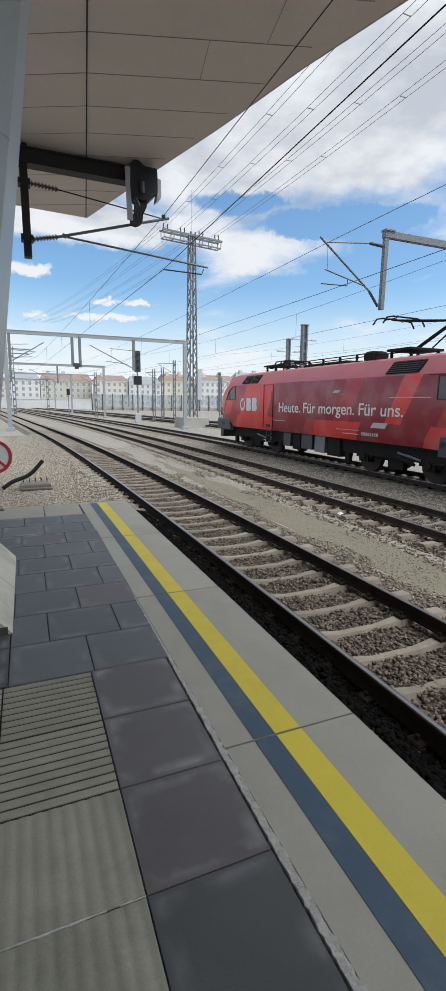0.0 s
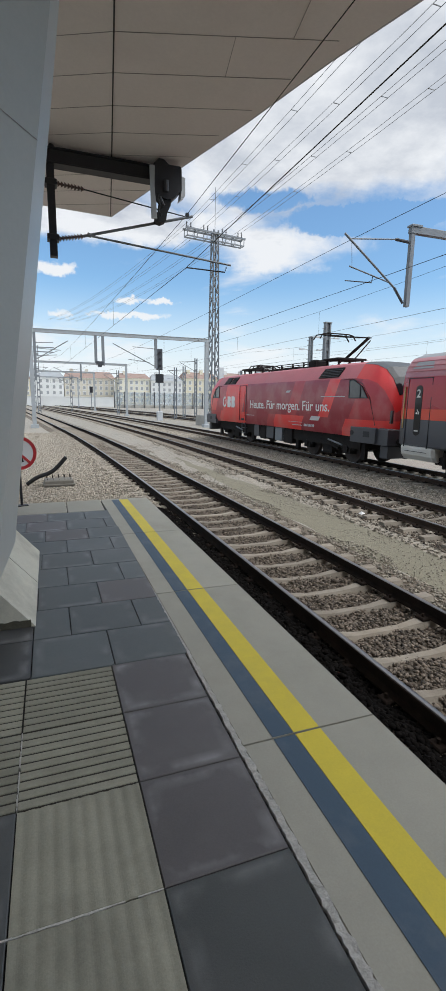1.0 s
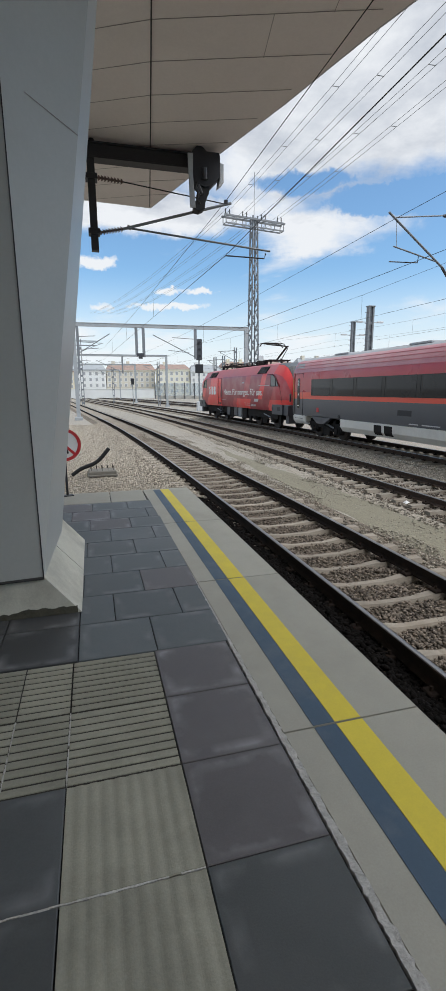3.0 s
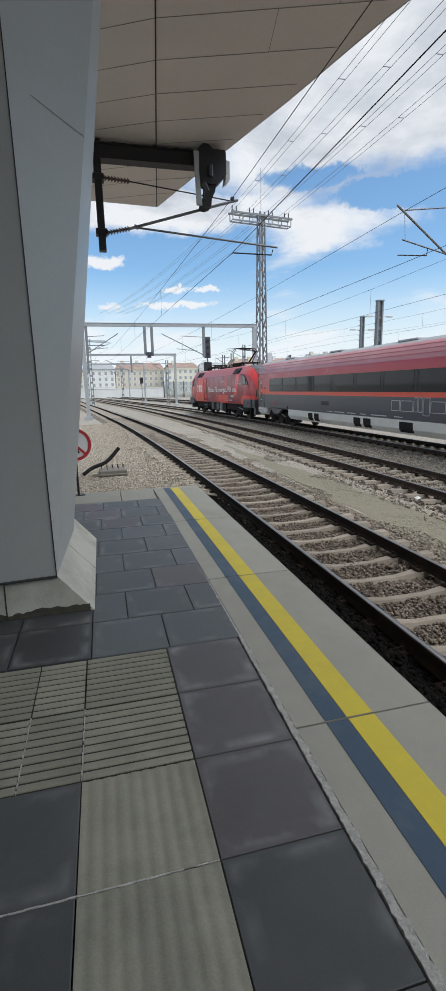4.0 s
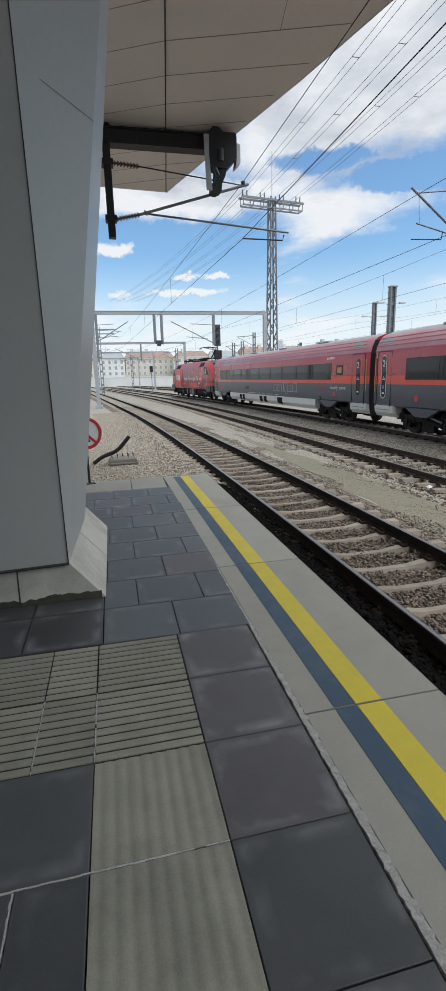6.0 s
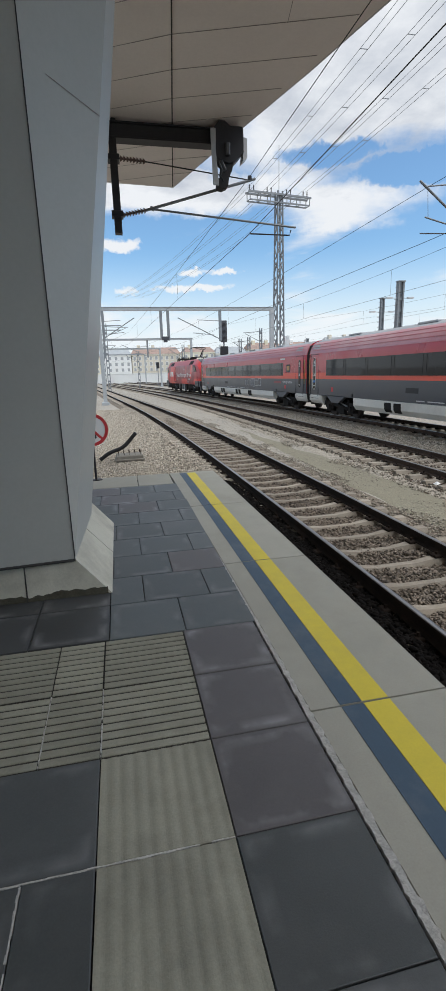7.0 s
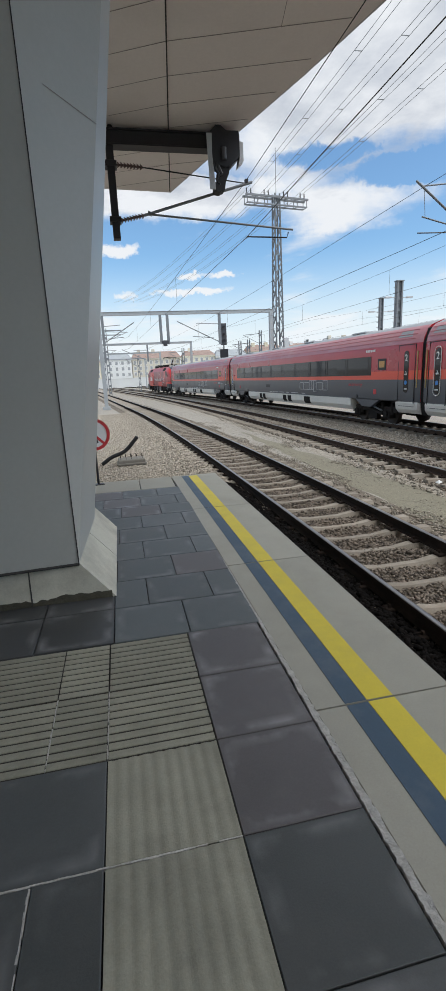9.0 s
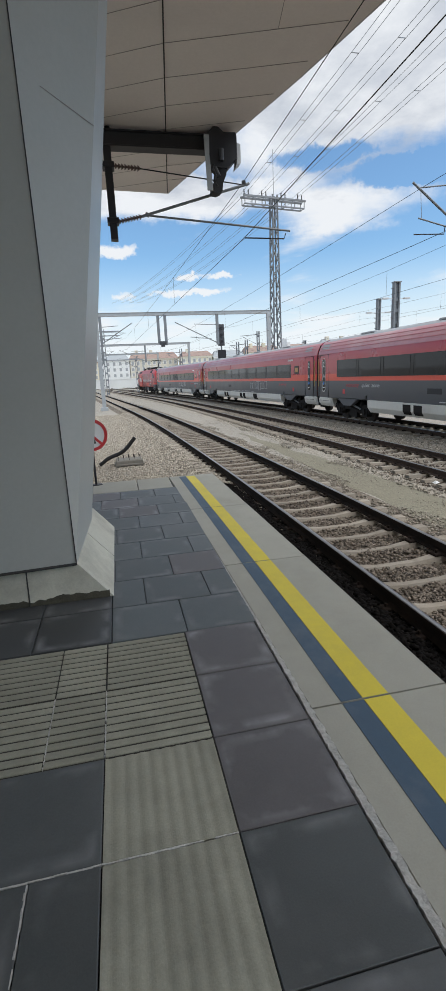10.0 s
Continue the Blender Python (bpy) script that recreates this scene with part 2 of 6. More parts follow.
def livery_red():
    """Red paint with slanted blocks of darker and lighter red, dusty higher up."""
    m = bpy.data.materials.new("livery_red")
    m.use_nodes = True
    N, L = m.node_tree.nodes, m.node_tree.links
    b = N["Principled BSDF"]
    co = N.new("ShaderNodeTexCoord")
    sep = N.new("ShaderNodeSeparateXYZ")
    L.new(co.outputs["Object"], sep.inputs[0])
    slant = N.new("ShaderNodeMath")
    slant.operation = "MULTIPLY_ADD"
    slant.inputs[1].default_value = 0.5
    L.new(sep.outputs["Z"], slant.inputs[0])
    L.new(sep.outputs["Y"], slant.inputs[2])
    DARK, MID, LIT = (0.30, 0.012, 0.03, 1), (0.46, 0.022, 0.035, 1), (0.82, 0.045, 0.04, 1)

    def blocks(cuts):
        r = N.new("ShaderNodeValToRGB")
        r.color_ramp.interpolation = "CONSTANT"
        r.color_ramp.elements[0].position, r.color_ramp.elements[0].color = 0.0, cuts[0][1]
        r.color_ramp.elements[1].position, r.color_ramp.elements[1].color = cuts[1][0] / 21, cuts[1][1]
        for q, c in cuts[2:]:
            r.color_ramp.elements.new(q / 21).color = c
        L.new(along.outputs[0], r.inputs[0])
        return r.outputs[0]

    along = N.new("ShaderNodeMath")
    along.operation = "MULTIPLY_ADD"
    along.inputs[1].default_value, along.inputs[2].default_value = 1 / 21, 9.25 / 21
    L.new(slant.outputs[0], along.inputs[0])
    upper = blocks(((0, MID), (3.2, DARK), (4.6, LIT), (5.4, DARK), (7.3, MID), (8.2, DARK), (13.4, LIT), (16.4, MID), (17.6, LIT)))
    lower = blocks(((0, LIT), (3.4, DARK), (6.5, LIT), (9.2, MID), (10.0, DARK), (12.7, LIT), (16.6, MID)))
    step = N.new("ShaderNodeMath")
    step.operation = "GREATER_THAN"
    step.inputs[1].default_value = 1.78
    L.new(sep.outputs["Z"], step.inputs[0])
    br = N.new("ShaderNodeMix")
    br.data_type = "RGBA"
    L.new(step.outputs[0], br.inputs["Factor"])
    L.new(lower, br.inputs["A"])
    L.new(upper, br.inputs["B"])
    n = N.new("ShaderNodeTexNoise")
    n.inputs["Scale"].default_value, n.inputs["Detail"].default_value = 1.2, 6
    L.new(co.outputs["Object"], n.inputs["Vector"])
    mr = N.new("ShaderNodeMapRange")
    mr.inputs["From Min"].default_value, mr.inputs["From Max"].default_value, mr.inputs["To Max"].default_value = 0.45, 0.75, 0.34
    L.new(n.outputs["Fac"], mr.inputs["Value"])
    mx = N.new("ShaderNodeMix")
    mx.data_type = "RGBA"
    mx.inputs["B"].default_value = (0.55, 0.32, 0.30, 1)
    L.new(mr.outputs[0], mx.inputs["Factor"])
    L.new(br.outputs["Result"], mx.inputs["A"])
    L.new(mx.outputs["Result"], b.inputs["Base Color"])
    b.inputs["Roughness"].default_value = 0.35
    b.inputs["Coat Weight"].default_value = 0.2
    return m


def sooty_glass(name, colour, rough=0.08):
    m = bpy.data.materials.new(name)
    m.use_nodes = True
    N, L = m.node_tree.nodes, m.node_tree.links
    b = N["Principled BSDF"]
    n = N.new("ShaderNodeTexNoise")
    n.inputs["Scale"].default_value = 1.7
    co = N.new("ShaderNodeTexCoord")
    L.new(co.outputs["Object"], n.inputs["Vector"])
    ramp = N.new("ShaderNodeValToRGB")
    ramp.color_ramp.elements[0].color = (*[c * 0.5 for c in colour], 1)
    ramp.color_ramp.elements[1].color = (*[c * 1.7 for c in colour], 1)
    L.new(n.outputs["Fac"], ramp.inputs[0])
    L.new(ramp.outputs[0], b.inputs["Base Color"])
    b.inputs["Roughness"].default_value = rough
    b.inputs["Specular IOR Level"].default_value = 0.6
    return m


M_PAVER = surface("dark_paver", (0.096, 0.110, 0.115), 0.55, grain=(3.0, 140.0), vary=0.16, bump=0.25, dist=0.002, stain=(0.16, 0.16, 0.165), stain_amount=0.4, piece=0.16)
M_PAVER_DARK = surface("charcoal_paver", (0.082, 0.089, 0.091), 0.47, grain=(3.0, 140.0), vary=0.16, bump=0.25, dist=0.002, stain=(0.13, 0.13, 0.13), stain_amount=0.4, piece=0.12)
M_PAVER_WARM = surface("brown_paver", (0.114, 0.107, 0.111), 0.55, grain=(3.0, 140.0), vary=0.14, bump=0.25, dist=0.002, stain=(0.18, 0.175, 0.17), stain_amount=0.4, piece=0.12)
M_GROOVE = surface("dirty_groove", (0.045, 0.042, 0.035), 0.95, grain=(6, 90), vary=0.3)
M_TACTILE = surface("tactile_concrete", (0.305, 0.298, 0.24), 0.85, grain=(4.0, 120.0), vary=0.18, bump=0.3, dist=0.003, stain=(0.12, 0.118, 0.10), stain_amount=0.55, piece=0.10)
M_SLAB = surface("edge_slab_concrete", (0.37, 0.36, 0.31), 0.85, grain=(2.5, 110.0), vary=0.10, bump=0.3, dist=0.002, stain=(0.25, 0.24, 0.20), stain_amount=0.45, piece=0.05)
M_PAVER_FRONT = surface("deep_charcoal_paver", (0.062, 0.065, 0.068), 0.42, grain=(3.0, 140.0), vary=0.2, bump=0.25, dist=0.002, stain=(0.10, 0.10, 0.10), stain_amount=0.4, piece=0.12)
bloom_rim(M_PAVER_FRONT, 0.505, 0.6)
bloom_rim(M_PAVER, 0.505, 0.4)
bloom_rim(M_PAVER_DARK, 0.505, 0.4)
bloom_rim(M_PAVER_WARM, 0.505, 0.7)
M_JOINT = surface("joint_grime", (0.045, 0.044, 0.042), 0.95, grain=(9, 80))
M_MORTAR = surface("pale_mortar", (0.45, 0.44, 0.42), 0.95, grain=(20, 90), vary=0.35, bump=0.6, dist=0.006)
M_GRAB = surface("pale_yellow_rail_paint", (0.50, 0.38, 0.16), 0.6, grain=(5, 60), vary=0.1, bump=0.0)
M_YELLOW = surface("yellow_line_paint", (0.68, 0.55, 0.05), 0.6, grain=(5, 120), vary=0.08, bump=0.2, dist=0.002, stain=(0.45, 0.36, 0.08), stain_amount=0.4)
M_BLUE = surface("slate_blue_line_paint", (0.050, 0.088, 0.135), 0.6, grain=(5, 120), vary=0.12, bump=0.2, dist=0.002, stain=(0.2, 0.21, 0.22), stain_amount=0.35)
M_CONC = surface("weathered_concrete", (0.42, 0.40, 0.36), 0.9, grain=(2.0, 50.0), vary=0.15, bump=0.4, dist=0.004, stain=(0.22, 0.21, 0.19), stain_amount=0.5)
M_PLINTH = surface("plinth_concrete", (0.56, 0.545, 0.46), 0.85, grain=(2.2, 80.0), vary=0.16, bump=0.3, dist=0.003, stain=(0.16, 0.15, 0.12), stain_amount=0.6)
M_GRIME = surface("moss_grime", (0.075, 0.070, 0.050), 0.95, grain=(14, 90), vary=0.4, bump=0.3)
M_SLEEPER = surface("sleeper_concrete", (0.30, 0.262, 0.212), 0.92, grain=(5.0, 70.0), vary=0.18, bump=0.5, dist=0.006, stain=(0.19, 0.145, 0.10), stain_amount=0.6, piece=0.14)
# near rail's rust, blackened in colour for the shade on its web
M_RAIL = surface("rusty_rail_steel", (0.022, 0.016, 0.013), 0.9, metal=0.0, spec=0.1, grain=(6, 70), vary=0.3, bump=0.3, stain=(0.07, 0.045, 0.03))
M_RAIL_BROWN = surface("brown_rail_steel", (0.062, 0.043, 0.033), 0.9, spec=0.15, grain=(6, 70), vary=0.3, bump=0.3, stain=(0.10, 0.062, 0.04))
M_RAILTOP = surface("worn_rail_head", (0.30, 0.295, 0.29), 0.33, metal=1.0, grain=(3, 90), vary=0.12, bump=0.05)
M_COLUMN = surface("grey_panel_paint", (0.44, 0.45, 0.425), 0.42, grain=(1.2, 30.0), vary=0.05, bump=0.05, dist=0.002, stain=(0.39, 0.39, 0.36), stain_amount=0.3)
M_SEAM = surface("panel_seam_shadow_gap", (0.36, 0.33, 0.31), 0.8, grain=(5, 50))
M_SOFFIT = surface("soffit_panel", (0.82, 0.765, 0.72), 0.6, grain=(0.8, 20.0), vary=0.05, bump=0.04, stain=(0.56, 0.51, 0.48), stain_amount=0.3)
M_BLACK = surface("black_steel_paint", (0.022, 0.022, 0.026), 0.5, metal=0.2, grain=(7, 60), vary=0.25, bump=0.1)
M_RUBBER = surface("black_rubber", (0.018, 0.018, 0.019), 0.75, grain=(12, 80), vary=0.3, bump=0.2)
M_GALV = surface("galvanised_steel", (0.22, 0.235, 0.25), 0.6, metal=0.2, grain=(4, 40), vary=0.14, bump=0.1, stain=(0.16, 0.17, 0.18))
M_GALV_PALE = surface("pale_galvanised_steel", (0.40, 0.42, 0.43), 0.6, metal=0.2, grain=(4, 40), vary=0.12, bump=0.1, stain=(0.30, 0.31, 0.32))
M_PIT = surface("damp_pit_concrete", (0.22, 0.205, 0.175), 0.9, grain=(4, 60), vary=0.2, bump=0.4, stain=(0.11, 0.10, 0.085), stain_amount=0.5)
M_DEVICE = surface("light_grey_housing", (0.55, 0.56, 0.57), 0.5, grain=(4, 40), vary=0.06)
M_PORC = surface("brown_insulator", (0.10, 0.06, 0.05), 0.3, grain=(6, 60), vary=0.2)
M_WIRE = surface("weathered_wire", (0.05, 0.048, 0.045), 0.6, metal=0.5, grain=(3, 30))
M_WIRE2 = surface("pale_feeder_wire", (0.20, 0.21, 0.22), 0.6, metal=0.5, grain=(3, 30))
M_LOCO = livery_red()
M_LOCO_ROOF = surface("dusty_red_paint", (0.53, 0.15, 0.17), 0.5, grain=(0.7, 25), vary=0.14, bump=0.05, stain=(0.45, 0.24, 0.25), stain_amount=0.5)
M_RED = surface("bright_red_paint", (0.70, 0.04, 0.04), 0.35, grain=(1.0, 30), vary=0.08, bump=0.0, coat=0.2)
M_COACH_RED = surface("coach_dark_red_paint", (0.45, 0.022, 0.035), 0.3, grain=(0.6, 25), vary=0.10, bump=0.0, stain=(0.42, 0.13, 0.13), stain_amount=0.35, coat=0.25)
M_COACH_ORANGE = surface("coach_flame_red_paint", (0.74, 0.075, 0.035), 0.35, grain=(0.8, 25), vary=0.06, bump=0.0, coat=0.2)
# dust and the sky's pale sheen, both mixed into the upper red
M_COACH_PINK = surface("coach_dusty_sheen_red", (0.48, 0.18, 0.20), 0.4, grain=(0.5, 20), vary=0.12, bump=0.0, stain=(0.62, 0.45, 0.45), stain_amount=0.6, coat=0.3)
M_COACH_GREY = surface("coach_anthracite_paint", (0.066, 0.073, 0.088), 0.35, grain=(0.7, 25), vary=0.10, bump=0.0, stain=(0.09, 0.088, 0.09), stain_amount=0.4, coat=0.2)
M_COACH_ROOF = surface("coach_grey_roof", (0.33, 0.34, 0.35), 0.6, grain=(0.8, 25), vary=0.12, stain=(0.22, 0.21, 0.2))
M_SKIRT = surface("coach_pale_skirt", (0.70, 0.685, 0.64), 0.5, grain=(0.9, 25), vary=0.08, bump=0.0, stain=(0.36, 0.33, 0.29), stain_amount=0.5)
M_DARK = surface("grimy_underframe", (0.020, 0.018, 0.017), 0.85, spec=0.2, grain=(5, 50), vary=0.35, bump=0.4, stain=(0.045, 0.036, 0.03))
M_WHEEL = surface("brown_wheel_steel", (0.06, 0.048, 0.042), 0.8, metal=0.2, grain=(5, 40), vary=0.25, bump=0.2)
M_BUFFER = surface("dark_grey_cab_front", (0.06, 0.062, 0.07), 0.45, grain=(2, 40), vary=0.15)
M_GLASS = sooty_glass("tinted_train_glass", (0.012, 0.013, 0.016), 0.05)
M_GLASS.node_tree.nodes["Principled BSDF"].inputs["Specular IOR Level"].default_value = 0.3
M_BAND = sooty_glass("black_glazing_band", (0.010, 0.010, 0.012), 0.12)
M_BAND.node_tree.nodes["Principled BSDF"].inputs["Specular IOR Level"].default_value = 0.3
M_CABGLASS = sooty_glass("cab_glass", (0.05, 0.06, 0.065), 0.05)
M_WHITE = surface("white_lettering", (0.80, 0.79, 0.77), 0.5, grain=(3, 40), vary=0.04, bump=0.0)
M_PALELINE = surface("thin_grey_lettering", (0.52, 0.52, 0.53), 0.5, grain=(3, 40), vary=0.05, bump=0.0)
M_DIMRED = surface("dull_red_lettering", (0.42, 0.04, 0.05), 0.5, grain=(3, 40), vary=0.05, bump=0.0)
M_AMBER = surface("amber_display", (0.55, 0.30, 0.10), 0.4, grain=(30, 90), vary=0.4, bump=0.0)
M_SIGNRED = surface("sign_red", (0.55, 0.03, 0.035), 0.4, grain=(4, 40), vary=0.06, bump=0.0)
M_BALLAST = gravel_material("ballast_gravel", (0.21, 0.187, 0.152), (0.46, 0.41, 0.335), 19.0, (0.37, 0.325, 0.26), 0.5, 0.014)
M_FINE = gravel_material("fine_tan_grit", (0.165, 0.15, 0.108), (0.29, 0.265, 0.195), 40.0, (0.235, 0.215, 0.155), 0.8, 0.008)
M_YARD = gravel_material("trodden_yard_gravel", (0.20, 0.185, 0.16), (0.44, 0.40, 0.335), 24.0, (0.37, 0.335, 0.28), 0.45, 0.02)
M_PALEWALL = surface("pale_wall_paint", (0.72, 0.72, 0.70), 0.85, grain=(0.4, 6), vary=0.07, bump=0.1, stain=(0.55, 0.54, 0.52), stain_amount=0.4)
M_SIGNBLUE = surface("sign_blue", (0.03, 0.20, 0.55), 0.4, grain=(4, 40), vary=0.06, bump=0.0)
M_BALLAST_BROWN = gravel_material("rusty_brown_ballast_gravel", (0.075, 0.06, 0.046), (0.24, 0.195, 0.15), 19.0, (0.19, 0.158, 0.12), 0.4, 0.03)
M_STONE = stone_material("pale_ballast_stones", (0.25, 0.215, 0.17), (0.68, 0.60, 0.485))
M_STONE_TAN = stone_material("tan_shoulder_stones", (0.17, 0.15, 0.12), (0.48, 0.425, 0.34))
# stones so dark that the shade of the platform gap is in their colour
M_STONE_SHADE = stone_material("shade_black_ballast", (0.004, 0.0035, 0.003), (0.012, 0.010, 0.009))
M_STONE_SHADE.node_tree.nodes["Principled BSDF"].inputs["Specular IOR Level"].default_value = 0.08
M_STONE_BROWN = stone_material("rusty_ballast_stones", (0.055, 0.043, 0.033), (0.31, 0.25, 0.195))
M_CAP = surface("matt_grey_cap", (0.13, 0.14, 0.15), 0.85, spec=0.2, grain=(0.9, 20), vary=0.12, bump=0.0)
# far houses: haze of distance mixed into roof and pane colours
M_ROOFTILE = surface("hazed_roof_tiles", (0.34, 0.245, 0.205), 0.9, grain=(0.4, 6), vary=0.2, bump=0.3, dist=0.05)
M_ROOFGREY = surface("grey_metal_roof", (0.36, 0.38, 0.39), 0.7, grain=(0.3, 5), vary=0.12)
WALLS = [surface("render_" + n, c, 0.9, grain=(0.25, 4), vary=0.08, bump=0.1) for n, c in (
    ("cream", (0.78, 0.74, 0.61)), ("pale_grey", (0.76, 0.76, 0.74)), ("sand", (0.76, 0.70, 0.54)), ("white", (0.80, 0.80, 0.78)), ("buff", (0.68, 0.63, 0.53)))]
M_PANE = sooty_glass("hazed_window_pane", (0.34, 0.35, 0.35), 0.3)
M_BARRIER = surface("hazy_barrier_glass", (0.40, 0.46, 0.48), 0.35, grain=(0.5, 9), vary=0.12)
M_BARRIER.node_tree.nodes["Principled BSDF"].inputs["Alpha"].default_value = 0.35
M_EMIT = surface("dark_lens", (0.02, 0.02, 0.02), 0.2, grain=(5, 40))


# ---- mesh helpers ----
class Shape:
    """Gathers faces for one mesh."""

    def __init__(self):
        self.v, self.f, self.m = [], [], []

    def add(self, verts, faces, mat=0):
        n = len(self.v)
        self.v += [tuple(p) for p in verts]
        self.f += [tuple(n + i for i in f) for f in faces]
        self.m += [mat] * len(faces)
        return self

    def box(self, lo, hi, mat=0, bevel=0.0, m=None):
        x0, y0, z0 = lo
        x1, y1, z1 = hi
        if bevel <= 0:
            vs = [(x, y, z) for z in (z0, z1) for y in (y0, y1) for x in (x0, x1)]
            fs = [(0, 2, 3, 1), (4, 5, 7, 6), (0, 1, 5, 4), (2, 6, 7, 3), (0, 4, 6, 2), (1, 3, 7, 5)]
        else:
            b = min(bevel, (x1 - x0) / 2.1, (y1 - y0) / 2.1, (z1 - z0) / 1.1)
            ring = lambda x0, y0, x1, y1, z: [(x0, y0, z), (x1, y0, z), (x1, y1, z), (x0, y1, z)]
            vs = ring(x0, y0, x1, y1, z0) + ring(x0, y0, x1, y1, z1 - b) + ring(x0 + b, y0 + b, x1 - b, y1 - b, z1)
            fs = [(3, 2, 1, 0), (8, 9, 10, 11)] + [(4 * k + i, 4 * k + (i + 1) % 4, 4 * k + 4 + (i + 1) % 4, 4 * k + 4 + i) for k in (0, 1) for i in range(4)]
        if m is not None:
            vs = [m @ Vector(p) for p in vs]
        return self.add(vs, fs, mat)

    def tube(self, p, q, r, mat=0, n=8, r2=None, cap=True):
        p, q = Vector(p), Vector(q)
        r2 = r if r2 is None else r2
        turn = (q - p).to_track_quat("Z", "Y")
        vs = []
        for c, rad in ((p, r), (q, r2)):
            vs += [c + turn @ Vector((rad * math.cos(2 * math.pi * i / n), rad * math.sin(2 * math.pi * i / n), 0)) for i in range(n)]
        fs = [(i, (i + 1) % n, n + (i + 1) % n, n + i) for i in range(n)]
        if cap:
            fs += [tuple(range(n - 1, -1, -1)), tuple(range(n, 2 * n))]
        return self.add(vs, fs, mat)

    def path(self, pts, r, mat=0, n=6):
        """A round bar bent through the points, in one piece."""
        pts = [Vector(p) for p in pts]
        rings = []
        for k, p in enumerate(pts):
            d = (pts[min(k + 1, len(pts) - 1)] - pts[max(k - 1, 0)]).normalized()
            up = Vector((0, 0, 1)) if abs(d.z) < 0.9 else Vector((0, 1, 0))
            s = d.cross(up).normalized()
            u = s.cross(d)
            rings.append([p + (s * math.cos(2 * math.pi * i / n) + u * math.sin(2 * math.pi * i / n)) * r for i in range(n)])
        return self.loft(rings, mat)

    def bar(self, p, q, w, h, mat=0):
        """A square bar from p to q."""
        p, q = Vector(p), Vector(q)
        d = (q - p).normalized()
        side = d.cross(Vector((0, 0, 1)))
        side = side.normalized() if side.length > 1e-3 else Vector((1, 0, 0))
        up = side.cross(d)
        vs = [c + side * (a * w / 2) + up * (b * h / 2) for c in (p, q) for a, b in ((-1, -1), (1, -1), (1, 1), (-1, 1))]
        return self.add(vs, [(3, 2, 1, 0), (4, 5, 6, 7)] + [(i, (i + 1) % 4, 4 + (i + 1) % 4, 4 + i) for i in range(4)], mat)

    def loft(self, rings, mat=0, closed=True, caps=True, mats=None):
        n = len(rings[0])
        vs = [p for r in rings for p in r]
        fs, ms = [], []
        for k in range(len(rings) - 1):
            for i in range(n if closed else n - 1):
                fs.append((k * n + i, k * n + (i + 1) % n, (k + 1) * n + (i + 1) % n, (k + 1) * n + i))
                ms.append(mats[i] if mats else mat)
        if caps:
            fs += [tuple(range(n - 1, -1, -1)), tuple(range((len(rings) - 1) * n, len(rings) * n))]
            ms += [mat, mat]
        base = len(self.v)
        self.v += [tuple(p) for p in vs]
        self.f += [tuple(base + i for i in f) for f in fs]
        self.m += ms
        return self

    def prism(self, outline, lo, hi, axis="x", mat=0):
        """Extrudes a closed outline of 2D points from lo to hi along an axis."""
        def put(a, b, c):
            return {"x": (c, a, b), "y": (a, c, b), "z": (a, b, c)}[axis]
        return self.loft([[put(a, b, lo) for a, b in outline], [put(a, b, hi) for a, b in outline]], mat)

    def mesh(self, name, mats, smooth=False):
        me = bpy.data.meshes.new(name)
        me.from_pydata(self.v, [], self.f)
        for m in mats if isinstance(mats, (list, tuple)) else [mats]:
            me.materials.append(m)
        me.polygons.foreach_set("material_index", self.m)
        bm = bmesh.new()
        bm.from_mesh(me)
        bmesh.ops.recalc_face_normals(bm, faces=bm.faces)
        bm.to_mesh(me)
        bm.free()
        if smooth:
            me.polygons.foreach_set("use_smooth", [True] * len(me.polygons))
            me.set_sharp_from_angle(angle=radians(35))
        return me


def thing(name, label, category, m=None, group="", kind=""):
    ob = new(name)
    ob.empty_display_size = 0.2
    if m is not None:
        ob.matrix_basis = m
    return tagged(ob, label, category, group, kind)


def part(name, shape, material, parent, label="", smooth=False, m=None):
    data = shape.mesh(name, material, smooth) if isinstance(shape, Shape) else shape
    ob = new(name, data)
    ob.parent = parent
    if m is not None:
        ob.matrix_basis = m
    if label:
        ob["label"] = label
    return ob


def lettering(text, height, material, parent, m, name="lettering", bold=0.0):
    cu = bpy.data.curves.new(name, "FONT")
    cu.body, cu.size, cu.extrude, cu.offset = text, height, 0.002, bold
    tmp = bpy.data.objects.new("tmp_text", cu)
    scene.collection.objects.link(tmp)
    bpy.context.view_layer.update()
    me = bpy.data.meshes.new_from_object(tmp.evaluated_get(bpy.context.evaluated_depsgraph_get()))
    bpy.data.objects.remove(tmp)
    me.materials.clear()
    me.materials.append(material)
    return part(name, me, material, parent, m=m)

# ---- the lie of the tracks ----
RAIL_Z, GROUND_Z = -0.70, -0.99


def bend(y, a, y1):
    """How far a track has swung to the west at y."""
    if y <= 0:
        return 0.0
    return a * y * y if y < y1 else a * y1 * y1 + 2 * a * y1 * (y - y1)


TRACKS = [(3.55, 0.0011, 42.0), (8.15, 0.00070, 75.0), (12.65, 0.0008, 70.0), (21.5, 0.0010, 70.0), (26.2, 0.0010, 72.0)]


def track_x(i, y):
    x0, a, y1 = TRACKS[i]
    return x0 - bend(y, a, y1)


def track_frame(i, y):
    """The place on a track's centre line and its heading, degrees to the left of +y."""
    s = (track_x(i, y + 0.05) - track_x(i, y - 0.05)) / 0.1
    return track_x(i, y), math.degrees(math.atan(-s))


